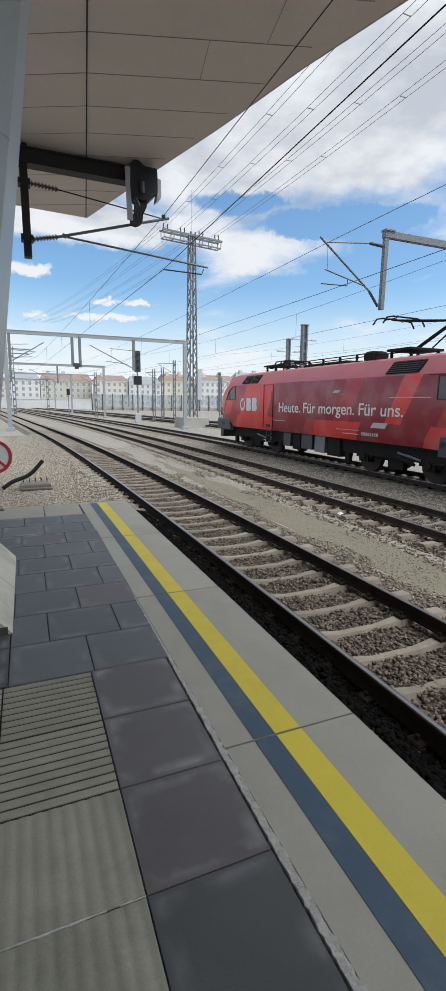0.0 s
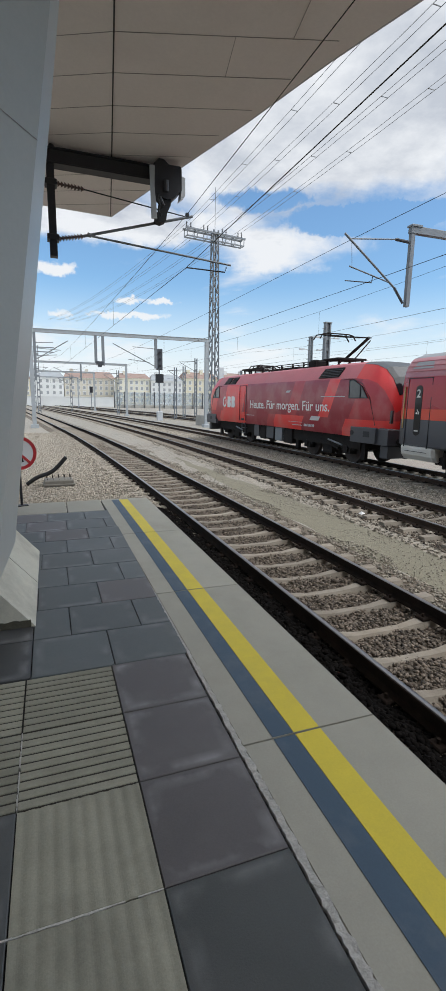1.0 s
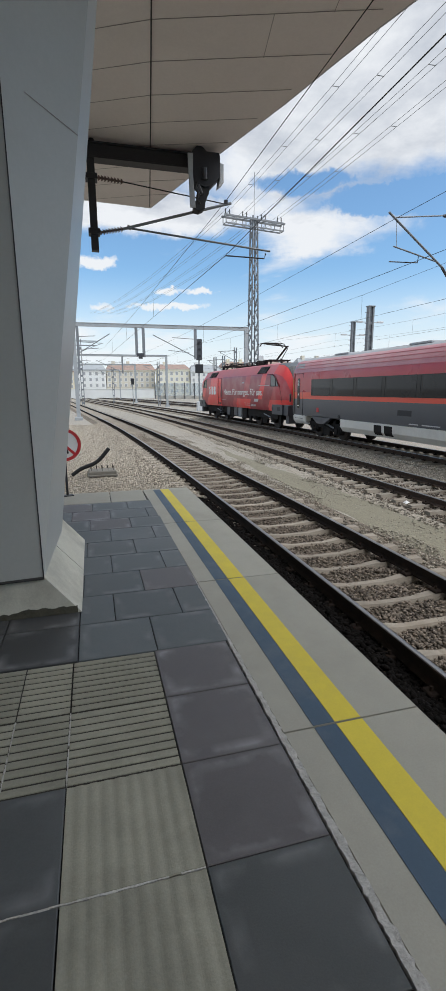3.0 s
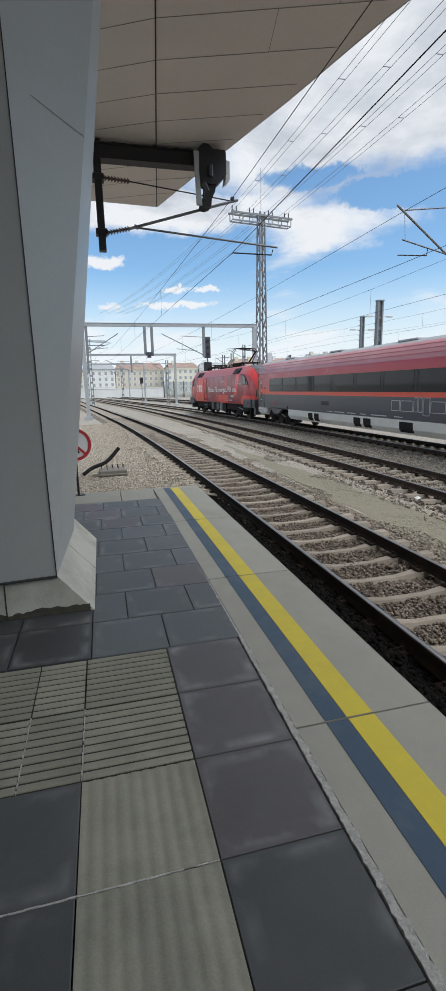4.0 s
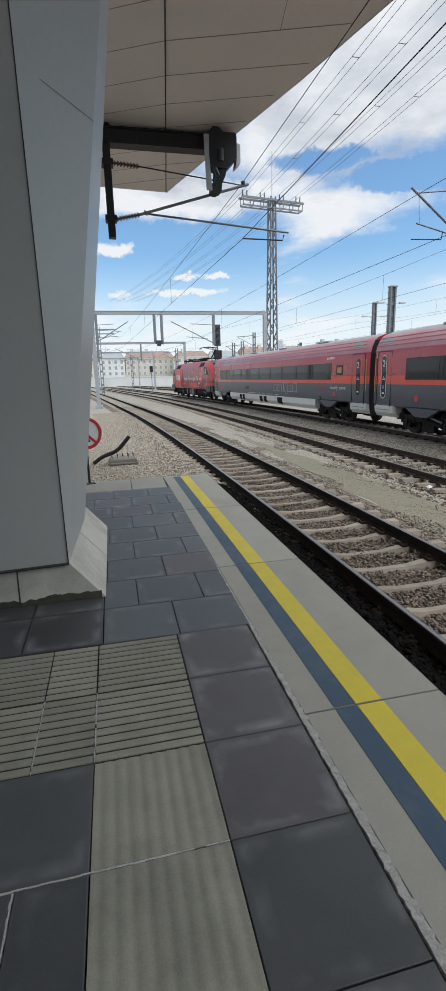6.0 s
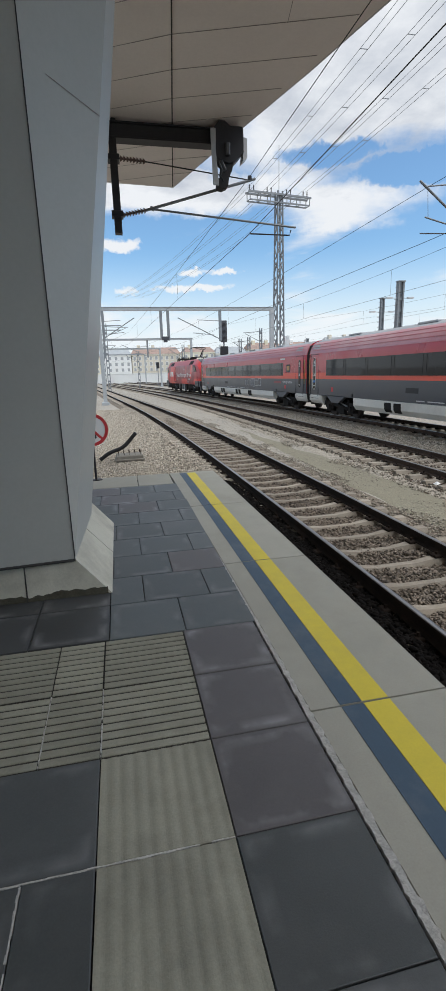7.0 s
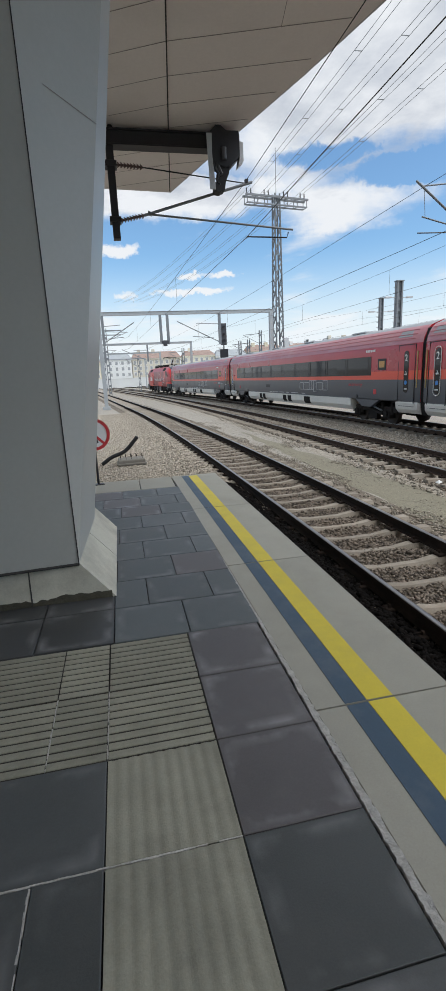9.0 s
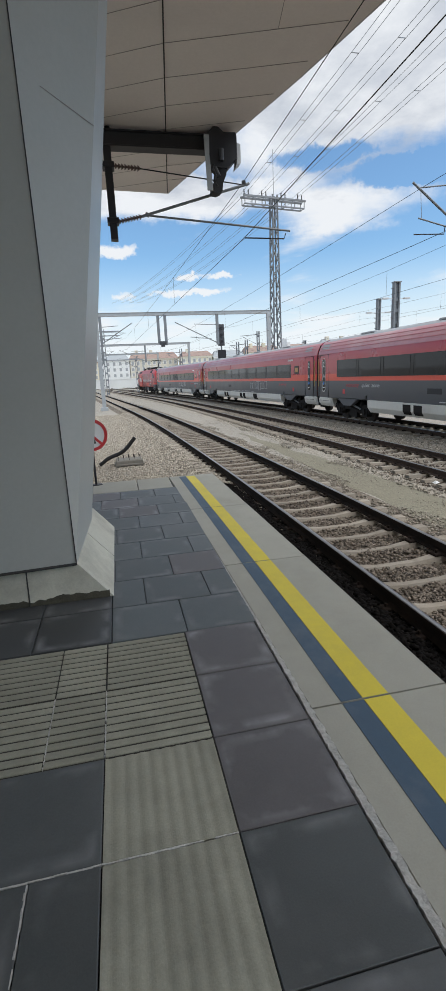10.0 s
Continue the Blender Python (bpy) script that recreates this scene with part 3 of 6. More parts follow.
def edge_bend(y):
    return 0.0010 * max(0.0, min(y, 8.3)) ** 2


# ---- ground ----
def build_ground():
    sh = Shape()
    xs = [-3000, -300, -60, -10, 0, 10, 40, 120, 400, 3000]
    ys = [-3000, -200, -30, 0, 30, 60, 120, 220, 400, 3000]
    vs = [(x, y, GROUND_Z) for y in ys for x in xs]
    n = len(xs)
    sh.add(vs, [(j * n + i, j * n + i + 1, (j + 1) * n + i + 1, (j + 1) * n + i) for j in range(len(ys) - 1) for i in range(n - 1)])
    ob = new("ground", sh.mesh("ground", M_YARD))
    tagged(ob, "pale trodden gravel ground of the railway yard", "ground", kind="structure")


build_ground()


def build_grit_path():
    """A trodden strip of fine grit between the first two tracks, with a wandering edge."""
    sh = Shape()
    rings = []
    for k in range(121):
        y = -14 + 0.3 * k
        a, b = track_x(0, y) + 1.62, track_x(1, y) - 1.55
        w = max(0.12, min(1.0, (24 - y) / 14))
        mid = (a + b) / 2 + 0.1
        l = mid + (a - mid) * w + 0.22 * noise.noise((y * 0.6, 0, 3))
        r = mid + (b - mid) * w + 0.22 * noise.noise((y * 0.6, 5, 3))
        rings.append([(l, y, GROUND_Z - 0.01), (l + 0.2, y, GROUND_Z + 0.012), (r - 0.2, y, GROUND_Z + 0.012), (r, y, GROUND_Z - 0.01)])
    sh.loft(rings, 0, closed=False, caps=False)
    tagged(new("grit_path", sh.mesh("grit_path", M_FINE)), "strip of fine tan grit trodden between two tracks", "ground", kind="structure")


build_grit_path()


def strip(i, prof, y0, y1, step):
    """Rings of a profile swept along a track."""
    rings = []
    n = int((y1 - y0) / step)
    for k in range(n + 1):
        y = y0 + (y1 - y0) * k / n
        x, h = track_frame(i, y)
        c, s = math.cos(radians(h)), math.sin(radians(h))
        rings.append([(x + a * c, y + a * s, z) for a, z in prof])
    return rings


RAIL_PROF = [(-0.07, -0.165), (0.07, -0.165), (0.07, -0.150), (0.012, -0.125), (0.012, -0.045), (0.036, -0.035), (0.036, -0.012), (-0.036, -0.012), (-0.036, -0.035), (-0.012, -0.045), (-0.012, -0.125), (-0.07, -0.150)]
HEAD_PROF = [(-0.027, -0.0125), (0.027, -0.0125), (0.025, -0.004), (0.016, 0.0), (-0.016, 0.0), (-0.025, -0.004)]


def sleeper_mesh(detail):
    """A prestressed concrete sleeper, waisted and dished in the middle."""
    sh = Shape()
    top = RAIL_Z - 0.172
    half = [(-1.30, 0.0, 0.125), (-1.05, 0.0, 0.125), (-0.6, 0.0, 0.115), (-0.28, -0.045, 0.095), (0.28, -0.045, 0.095), (0.6, 0.0, 0.115), (1.05, 0.0, 0.125), (1.30, 0.0, 0.125)]
    rings = []
    for x, dz, w in half:
        z = top + dz * 0.9
        rings.append([(x, -w, z - 0.2), (x, -w, z - 0.1), (x, -w + 0.05, z), (x, w - 0.05, z), (x, w, z - 0.1), (x, w, z - 0.2)])
    sh.loft(rings, 0)
    if detail:
        for sx in (-0.7525, 0.7525):
            for d in (-1, 1):
                sh.box((sx + d * 0.125 - 0.05, -0.07, top), (sx + d * 0.125 + 0.05, 0.07, top + 0.035), 1, 0.012)
                sh.tube((sx + d * 0.12, 0, top + 0.03), (sx + d * 0.12, 0, top + 0.075), 0.018, 1, 6)
    return sh.mesh("sleeper", [M_SLEEPER, M_RAIL])


def build_track(i, y0, y1, sleepers):
    tr = thing("railway_track_%d" % (i + 1), "curved railway track with rusty rails on concrete sleepers", "railway track", kind="structure")
    bed = Shape()
    bed.loft(strip(i, [(-1.95, GROUND_Z - 0.03), (-1.5, -0.955), (1.5, -0.955), (1.95, GROUND_Z - 0.03)], y0, y1, 3.0), 0, closed=False, caps=False)
    part("ballast_bed", bed, M_BALLAST_BROWN if i == 0 else M_BALLAST, tr)
    for side in (-0.7525, 0.7525):
        r = Shape()
        r.loft(strip(i, [(a + side, z + RAIL_Z) for a, z in RAIL_PROF], y0, y1, 1.5), 0)
        r.loft(strip(i, [(a + side, z + RAIL_Z) for a, z in HEAD_PROF], y0, y1, 1.5), 1)
        part("rail", r, [M_RAIL if i == 0 else M_RAIL_BROWN, M_RAILTOP], tr, smooth=True)
    me = sleeper_mesh(True)
    y, k = y0 + 0.3, 0
    rest = Shape()
    while y < y1:
        x, h = track_frame(i, y)
        if sleepers and sleepers[0] < y < sleepers[1]:
            part("sleeper", me, None, tr, m=pose(x, y, 0, 0, 0, h + random.uniform(-0.6, 0.6)))
        elif y < 130:
            m = pose(x, y, 0, 0, 0, h)
            z = RAIL_Z - 0.172
            rest.box((-1.3, -0.14, z - 0.12), (1.3, 0.14, z), 0, 0.02, m)
        y += 0.6
    ob = part("far_sleepers", rest, M_SLEEPER, tr)
    ob["kind"] = "stuff"


build_track(0, -14, 180, (1.5, 46))
build_track(1, -14, 200, (5, 48))
build_track(2, -40, 220, (8, 48))
build_track(3, 20, 220, None)
build_track(4, 20, 220, None)


def stones(name, label, count, area, keep, size, material, seed):
    """Loose broken stones strewn over an area, each a small rough lump."""
    rng = np.random.default_rng(seed)
    x0, x1, y0, y1 = area
    # denser towards the platform
    u = rng.random(count)
    y = y0 + (y1 - y0) * u ** 1.7
    x = x0 + (x1 - x0) * rng.random(count)
    z = np.array([keep(a, b) for a, b in zip(x, y)])
    ok = z > -5
    x, y, z = x[ok], y[ok], z[ok]
    n = len(x)
    base = np.array([(1, 0, 0), (0, 1, 0), (-1, 0, 0), (0, -1, 0), (0, 0, 0.8), (0, 0, -0.8)], float)
    tri = np.array([(0, 1, 4), (1, 2, 4), (2, 3, 4), (3, 0, 4), (1, 0, 5), (2, 1, 5), (3, 2, 5), (0, 3, 5)])
    r = size * (0.55 + 0.9 * rng.random(n))
    v = base[None] * (0.65 + 0.7 * rng.random((n, 6, 1))) + rng.normal(0, 0.16, (n, 6, 3))
    a = rng.random((n, 1)) * 6.283
    t = rng.normal(0, 0.5, (n, 1))
    ca, sa, ct, st = np.cos(a), np.sin(a), np.cos(t), np.sin(t)
    vx, vy, vz = v[..., 0], v[..., 1], v[..., 2]
    vy, vz = vy * ct - vz * st, vy * st + vz * ct
    vx, vy = vx * ca - vy * sa, vx * sa + vy * ca
    V = np.stack([vx * r[:, None] + x[:, None], vy * r[:, None] + y[:, None], vz * r[:, None] * 0.8 + z[:, None]], -1).reshape(-1, 3)
    F = (tri[None] + 6 * np.arange(n)[:, None, None]).reshape(-1, 3)
    me = bpy.data.meshes.new(name)
    me.vertices.add(len(V))
    me.vertices.foreach_set("co", V.ravel())
    me.loops.add(F.size)
    me.loops.foreach_set("vertex_index", F.ravel())
    me.polygons.add(len(F))
    me.polygons.foreach_set("loop_start", np.arange(len(F)) * 3)
    me.polygons.foreach_set("loop_total", np.full(len(F), 3))
    me.update(calc_edges=True)
    me.materials.append(material)
    return tagged(new(name, me), label, "gravel", kind="stuff")


def bed_z(i, half):
    def f(x, y):
        d = x - track_x(i, y)
        if abs(d) > half:
            return -9.0
        lift = 0.03 * noise.noise((x * 2.5, y * 2.5, i))
        return -0.936 + lift if abs(d) < 1.75 else -0.93 + lift - (abs(d) - 1.75) * 0.06
    return f


def yard_z(x, y):
    d = x - track_x(0, y)
    if y < 8.5 or d > -0.82:
        return -9.0
    return GROUND_Z + 0.015 + (0.085 + 0.04 * noise.noise((x * 2, y * 2, 5))) * max(0.0, min(1.0, (d + 2.1) * 1.2))


def shoulder(x, y):
    d = x - track_x(0, y)
    e = x - track_x(1, y)
    if 0.8 < d < 1.75 + 0.7 * noise.noise((x * 1.3, y * 0.5, 0)):
        return -0.94 - max(0, d - 1.75) * 0.05
    if -1.75 + 0.6 * noise.noise((x * 1.3, y * 0.5, 7)) < e < -1.0:
        return -0.955
    return -9.0


def sparse_z(x, y):
    d, e = x - track_x(0, y), x - track_x(1, y)
    if d < 1.5 or e > -1.4 or random.random() > 0.25 + 0.55 * noise.noise((x * 0.9, y * 0.6, 11)):
        return -9.0
    return GROUND_Z + 0.018


def far_shoulder(x, y):
    e, f = x - track_x(1, y), x - track_x(2, y)
    if 1.1 < e and f < -0.85 and noise.noise((x * 0.8, y * 0.5, 21)) > -0.6:
        return -0.94 if f > -1.65 or e < 1.6 else -0.972
    return -9.0


stones("scattered_stones", "loose stones scattered on the grit path", 22000, (4.5, 7.5, 3, 30), sparse_z, 0.013, M_STONE_TAN, 8)
stones("far_shoulder_gravel", "ballast between the second and third tracks", 52000, (8, 12.8, 6, 46), far_shoulder, 0.032, M_STONE, 9)
stones("ballast_stones", "brownish broken ballast stones between the sleepers", 60000, (1.3, 5.2, 1.5, 30), bed_z(0, 0.85), 0.024, M_STONE_BROWN, 3)
stones("yard_gravel", "pale loose gravel beside the track", 90000, (-6, 3, 8.6, 40), yard_z, 0.029, M_STONE, 4)
stones("shoulder_gravel", "pale ballast shoulder of the track", 38000, (2, 9, 3, 30), shoulder, 0.025, M_STONE_TAN, 5)
stones("second_track_stones", "ballast stones of the second track", 26000, (5, 11, 6, 36), bed_z(1, 1.45), 0.028, M_STONE_BROWN, 6)


def shade_z(x, y):
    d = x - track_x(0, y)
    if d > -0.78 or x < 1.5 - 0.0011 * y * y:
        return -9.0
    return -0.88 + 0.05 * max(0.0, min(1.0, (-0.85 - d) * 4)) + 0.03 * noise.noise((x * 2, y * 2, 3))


# shade between platform and near rail, laid as near-black stones
stones("oily_stones", "ballast heaped along the platform wall, coloured near black for shade", 26000, (1.4, 3.0, -1, 11), shade_z, 0.034, M_STONE_SHADE, 7)

# ---- platform ----
PLAT_END = 8.28


def build_platform_base():
    sh = Shape()
    ys = [-14, -8, -3, 0, 1, 2, 3, 4, 5, 6, 7, 8.05]
    rings = []
    for y in ys:
        e = 1.53 - edge_bend(y)
        rings.append([(-9, y, -1.1), (e, y, -1.1), (e, y, -0.055), (-9, y, -0.055)])
    sh.loft(rings, 0)
    ob = new("platform", sh.mesh("platform", [M_CONC]))
    return tagged(ob, "concrete railway platform paved with dark slabs", "platform", kind="structure")


platform = build_platform_base()
bed_sh = Shape()
bed_sh.box((-9, -14, -0.05), (0.84, 8.0, -0.016))
part("joint_bed", bed_sh, M_JOINT, platform)


def build_edge_slabs():
    joints = [-12.16, -10.14, -8.12, -6.10, -4.08, -2.06, -0.04, 1.98, 4.0, 6.02, PLAT_END]
    for a, b in zip(joints, joints[1:]):
        sh = Shape()
        rings = []
        for k in range(5):
            y = a + 0.006 + (b - a - 0.012) * k / 4
            d = edge_bend(y)
            x0, x1 = 0.835 - d, 1.632 - d
            rings.append([(x0, y, -0.2), (x1, y, -0.2), (x1, y, -0.015), (x1 - 0.015, y, 0.0), (x0 + 0.008, y, 0.0), (x0, y, -0.008)])
        sh.loft(rings, 0)
        part("edge_slab", sh, M_SLAB, platform)
        for nm, u0, u1, mt in (("yellow_line", 1.128, 1.277, M_YELLOW), ("blue_line", 1.005, 1.124, M_BLUE)):
            st = Shape()
            r2 = []
            top = min(b - 0.008, 8.2)
            for k in range(5):
                y = a + 0.008 + (top - a - 0.008) * k / 4
                d = edge_bend(y)
                r2.append([(u0 - d, y, 0.0005), (u1 - d, y, 0.0005), (u1 - d, y, 0.0025), (u0 - d, y, 0.0025)])
            st.loft(r2, 0)
            part(nm, st, mt, platform)
    # slabs across the platform's end
    x = -8.8
    while x < 0.7:
        sh = Shape()
        x1 = min(x + 1.0, 0.757)
        sh.box((x + 0.005, 7.462, -0.2), (x1 - 0.005, PLAT_END, 0.0), 0, 0.008)
        part("end_slab", sh, M_SLAB, platform)
        x += 1.0
    mo = Shape()
    rng = random.Random(5)
    rings = []
    for k in range(300):
        y = -1.2 + k * 0.018
        w = max(0.010, 0.043 - 0.006 * max(0, y) + rng.uniform(-0.006, 0.004))
        x1 = 0.838 - edge_bend(y) + rng.uniform(-0.003, 0.010) * (y < 3)
        x0 = 0.838 - edge_bend(y) - w
        xm, zm = x0 + (x1 - x0) * rng.uniform(0.3, 0.7), rng.uniform(-0.0025, 0.001)
        rings.append([(x0, y, -0.02), (x1, y, -0.02), (x1, y, 0.0008), (xm, y, zm), (x0 + 0.004, y, -0.002)])
    mo.loft(rings, 0)
    part("mortar_joint", mo, M_MORTAR, platform)


build_edge_slabs()


def paver_mesh(w, d):
    return Shape().box((0, 0, -0.05), (w, d, 0), 0, 0.0035)


def ribbed_mesh(w, d, along):
    """A tactile slab: soft waves along the way, or flat ribs parted by narrow grooves across it."""
    sh = Shape()
    if along:
        sh.box((0, 0, -0.05), (w, d, -0.008), 1)
        n, cols = 9, 72
        top = []
        for k in range(cols + 1):
            u = k / cols
            top.append((u * w, -0.0021 * (1 - math.cos(2 * math.pi * n * u)) ** 1.3 / 2))
        pr = [(0.0, -0.02)] + top + [(w, -0.02)]
        rings = [[(x, y, z) for x, z in pr] for y in (0.0, 0.004, d - 0.004, d)]
        rings[0] = [(x, 0.0, z - 0.003) for x, z in pr]
        rings[3] = [(x, d, z - 0.003) for x, z in pr]
        return sh.loft(rings, 0)
    sh.box((0, 0, -0.05), (w, d, -0.006), 1)
    n = 9
    p = d / n
    for k in range(n):
        a, b = k * p + 0.085 * p, (k + 1) * p - 0.085 * p
        sh.prism([(a, -0.009), (b, -0.009), (b - 0.004, -0.001), (b - 0.014, 0.0), (a + 0.01, 0.0), (a + 0.003, -0.0015)], 0.001, w - 0.001, "x")
    return sh


PITCH, GAP = 0.511, 0.0055
ROW0 = 2.945
ROW_OFF = (0.33, 0.08, 0.35, 0.10, 0.37, 0.13, 0.40, 0.16, 0.43)
meshes = {}


def lay(name, key, make, mat, x, y):
    if key not in meshes:
        meshes[key] = make().mesh(name, mat)
    part(name, meshes[key], None, platform, m=pose(x, y, random.uniform(-0.0015, 0.0008)))


def build_paving():
    w = PITCH - GAP
    for x0, x1, y0, y1 in ((-1.5, 0.30, 1.405, 1.412), (-0.468, -0.461, 0.4, 1.40), (-0.2125, -0.2065, 1.93, 2.43), (-0.4885, -0.4825, 1.93, 2.43)):
        seg = Shape()
        n = 40
        for k in range(n):
            if random.random() < 0.9:
                a, b = k / n, (k + 1.02) / n
                j0, j1 = random.uniform(-0.001, 0.0035), random.uniform(-0.0005, 0.0025)
                if x1 - x0 > y1 - y0:
                    seg.box((x0 + (x1 - x0) * a, y0 + j0, -0.02), (x0 + (x1 - x0) * b, y1 + j1, -0.001))
                else:
                    seg.box((x0 + j0, y0 + (y1 - y0) * a, -0.02), (x1 + j1, y0 + (y1 - y0) * b, -0.001))
        part("mortar_line", seg, M_MORTAR, platform)
    for r in range(-14, 10):
        y = ROW0 + r * (PITCH if r < 0 else 0.501)
        if r > 8:
            continue
        d = w if r < 0 else 0.501 - GAP
        warm = r in (-2, -1, 0, -3)
        if r >= 0:
            # running bond beyond the tactile strip
            off = ROW_OFF[r]
            xs = [off + PITCH * k for k in range(-14, 3)]
            xs = [x for x in xs if x < 0.79]
            if r < 2:
                # dark slabs in line with the plinth's edge, and the cut slab beside them
                xs = [x for x in xs if x > -0.15]
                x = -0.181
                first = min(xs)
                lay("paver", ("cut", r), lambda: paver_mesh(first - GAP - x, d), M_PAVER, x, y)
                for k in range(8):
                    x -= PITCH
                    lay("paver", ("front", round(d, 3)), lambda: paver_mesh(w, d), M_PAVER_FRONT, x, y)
            for x in xs:
                x1 = min(x + w, 0.818)
                ww = x1 - x
                if ww < 0.06 or x < -6:
                    continue
                mt = M_PAVER_WARM if (random.random() < (0.5 if r == 0 else 0.12)) else M_PAVER
                lay("paver", ("p", round(ww, 3), round(d, 3), mt.name), lambda: paver_mesh(ww, d), mt, x, y)
            continue
        ww = 0.795 - 0.3045
        mt = M_PAVER_WARM if r in (-1, -2, -3) else M_PAVER_DARK
        lay("paver", ("e", mt.name), lambda: paver_mesh(ww, w), mt, 0.3045, y)
        xs = [-0.212 - PITCH * k for k in range(0, 12)]
        if r in (-1, -2):
            lay("tactile_slab", "ta", lambda: ribbed_mesh(w, w, False), [M_TACTILE, M_GROOVE], -0.2055, y)
            lay("tactile_slab", "tn", lambda: ribbed_mesh(0.27, w, False), [M_TACTILE, M_GROOVE], -0.207 - 0.276, y)
            for k in range(9):
                lay("tactile_slab", "ta", None, [M_TACTILE, M_GROOVE], -0.483 - PITCH * (k + 1), y)
        else:
            lay("tactile_slab", "tl", lambda: ribbed_mesh(w, w, True), [M_TACTILE, M_GROOVE], -0.2055, y)
            shift = 0.0 if r % 2 else -0.25
            x = -0.212
            if shift:
                lay("paver", "half", lambda: paver_mesh(0.25 - GAP, w), M_PAVER_DARK, x - 0.2445, y)
                x -= 0.25
            for k in range(9):
                x -= PITCH
                lay("paver", "full", lambda: paver_mesh(w, w), M_PAVER_DARK, x + 0.0065, y)


# ---- column and canopy ----
def build_column():
    col = thing("canopy_column", "leaning faceted grey steel canopy column", "column", kind="")
    P, Q = Vector((-0.43, 3.69, 0.30)), Vector((-0.37, 4.98, 0.30))
    L0, L1 = Vector((-2.2, 3.55, 0.30)), Vector((-2.2, 4.98, 0.30))
    top = 6.32
    C1, C2, C3 = Vector((-0.43, 3.83, top)), Vector((0.42, 4.59, top)), Vector((0.445, 5.02, top))
    T0, T1 = Vector((-2.5, 3.75, top)), Vector((-2.5, 5.02, top))
    sh = Shape()
    sh.add([L0, P, Q, L1, T0, C1, C2, C3, T1], [(0, 1, 5, 4), (1, 6, 5), (1, 2, 7, 6), (2, 3, 8, 7), (3, 0, 4, 8), (4, 5, 6, 7, 8), (0, 3, 2, 1)])
    part("casing", sh, M_COLUMN, col)
    seam = Shape()
    seam.tube(P + Vector((0.0, -0.004, 0)), C1 + Vector((0, -0.004, 0)), 0.004, 0, 5)
    part("corner_seam", seam, M_BLACK, col)
    s2 = Shape()
    a = P.lerp(C1, 0.555).lerp(P.lerp(C2, 0.535), 0.28) + Vector((0.003, -0.004, 0))
    b = P.lerp(C2, 0.535) + Vector((0.002, -0.004, 0))
    s2.tube(a, b, 0.0022, 0, 5)
    part("panel_seam", s2, M_SEAM, col)
    gap = Shape()
    gap.path([L0 + Vector((0, -0.008, 0.004)), P + Vector((0.004, -0.008, 0.004))], 0.011, 0, 6)
    part("foot_gap", gap, M_JOINT, col)
    return col


build_column()


def build_plinth():
    pl = thing("column_plinth", "stained sloping concrete plinth at the foot of the column", "plinth", kind="")
    y0, y1 = 3.665, 5.58
    # front stones
    cuts = [(-2.6, -1.425), (-1.41, -0.82), (-0.805, -0.17)]
    for a, b in cuts:
        sh = Shape()
        xt = b if b < -0.2 else -0.43
        sh.add([(a, y0, 0.001), (b, y0, 0.001), (xt, 3.70, 0.30), (a, 3.70, 0.30), (a, 4.2, 0.001), (b, y0 + 0.3 if b > -0.2 else 4.2, 0.001), (xt, 4.2, 0.30), (a, 4.2, 0.30)],
               [(0, 1, 2, 3), (1, 5, 6, 2), (5, 4, 7, 6), (4, 0, 3, 7), (3, 2, 6, 7), (0, 4, 5, 1)])
        part("plinth_stone", sh, M_PLINTH, pl)
    for x in (-0.812, -1.418):
        jn = Shape()
        jn.tube((x, y0 - 0.001, 0.0), (x, 3.70 - 0.001, 0.30), 0.006, 0, 5)
        part("stone_joint", jn, M_JOINT, pl)
    for a, b in ((y0 + 0.002, 4.58), (4.594, y1)):
        sh = Shape()
        pr = [(-0.17, 0.001), (-0.425, 0.30), (-1.0, 0.30), (-1.0, 0.001)]
        sh.loft([[(x, a + (0.03 if z > 0.1 and a < 4 else 0.0), z) for x, z in pr], [(x, b, z) for x, z in pr]])
        part("plinth_stone", sh, M_PLINTH, pl)


build_plinth()


def build_plinth_grime():
    """A ragged band of moss and dirt along the foot of the plinth's front."""
    rng = random.Random(21)
    sh = Shape()
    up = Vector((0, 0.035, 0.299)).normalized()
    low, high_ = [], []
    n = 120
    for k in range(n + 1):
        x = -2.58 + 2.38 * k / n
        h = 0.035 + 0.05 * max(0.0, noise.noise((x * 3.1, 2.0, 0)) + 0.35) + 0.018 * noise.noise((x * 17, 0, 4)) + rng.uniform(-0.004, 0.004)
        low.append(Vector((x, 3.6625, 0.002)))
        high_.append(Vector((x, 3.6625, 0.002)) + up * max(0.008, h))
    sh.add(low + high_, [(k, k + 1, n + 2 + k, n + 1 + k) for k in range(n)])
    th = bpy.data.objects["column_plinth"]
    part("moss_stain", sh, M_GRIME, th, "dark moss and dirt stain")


build_plinth_grime()


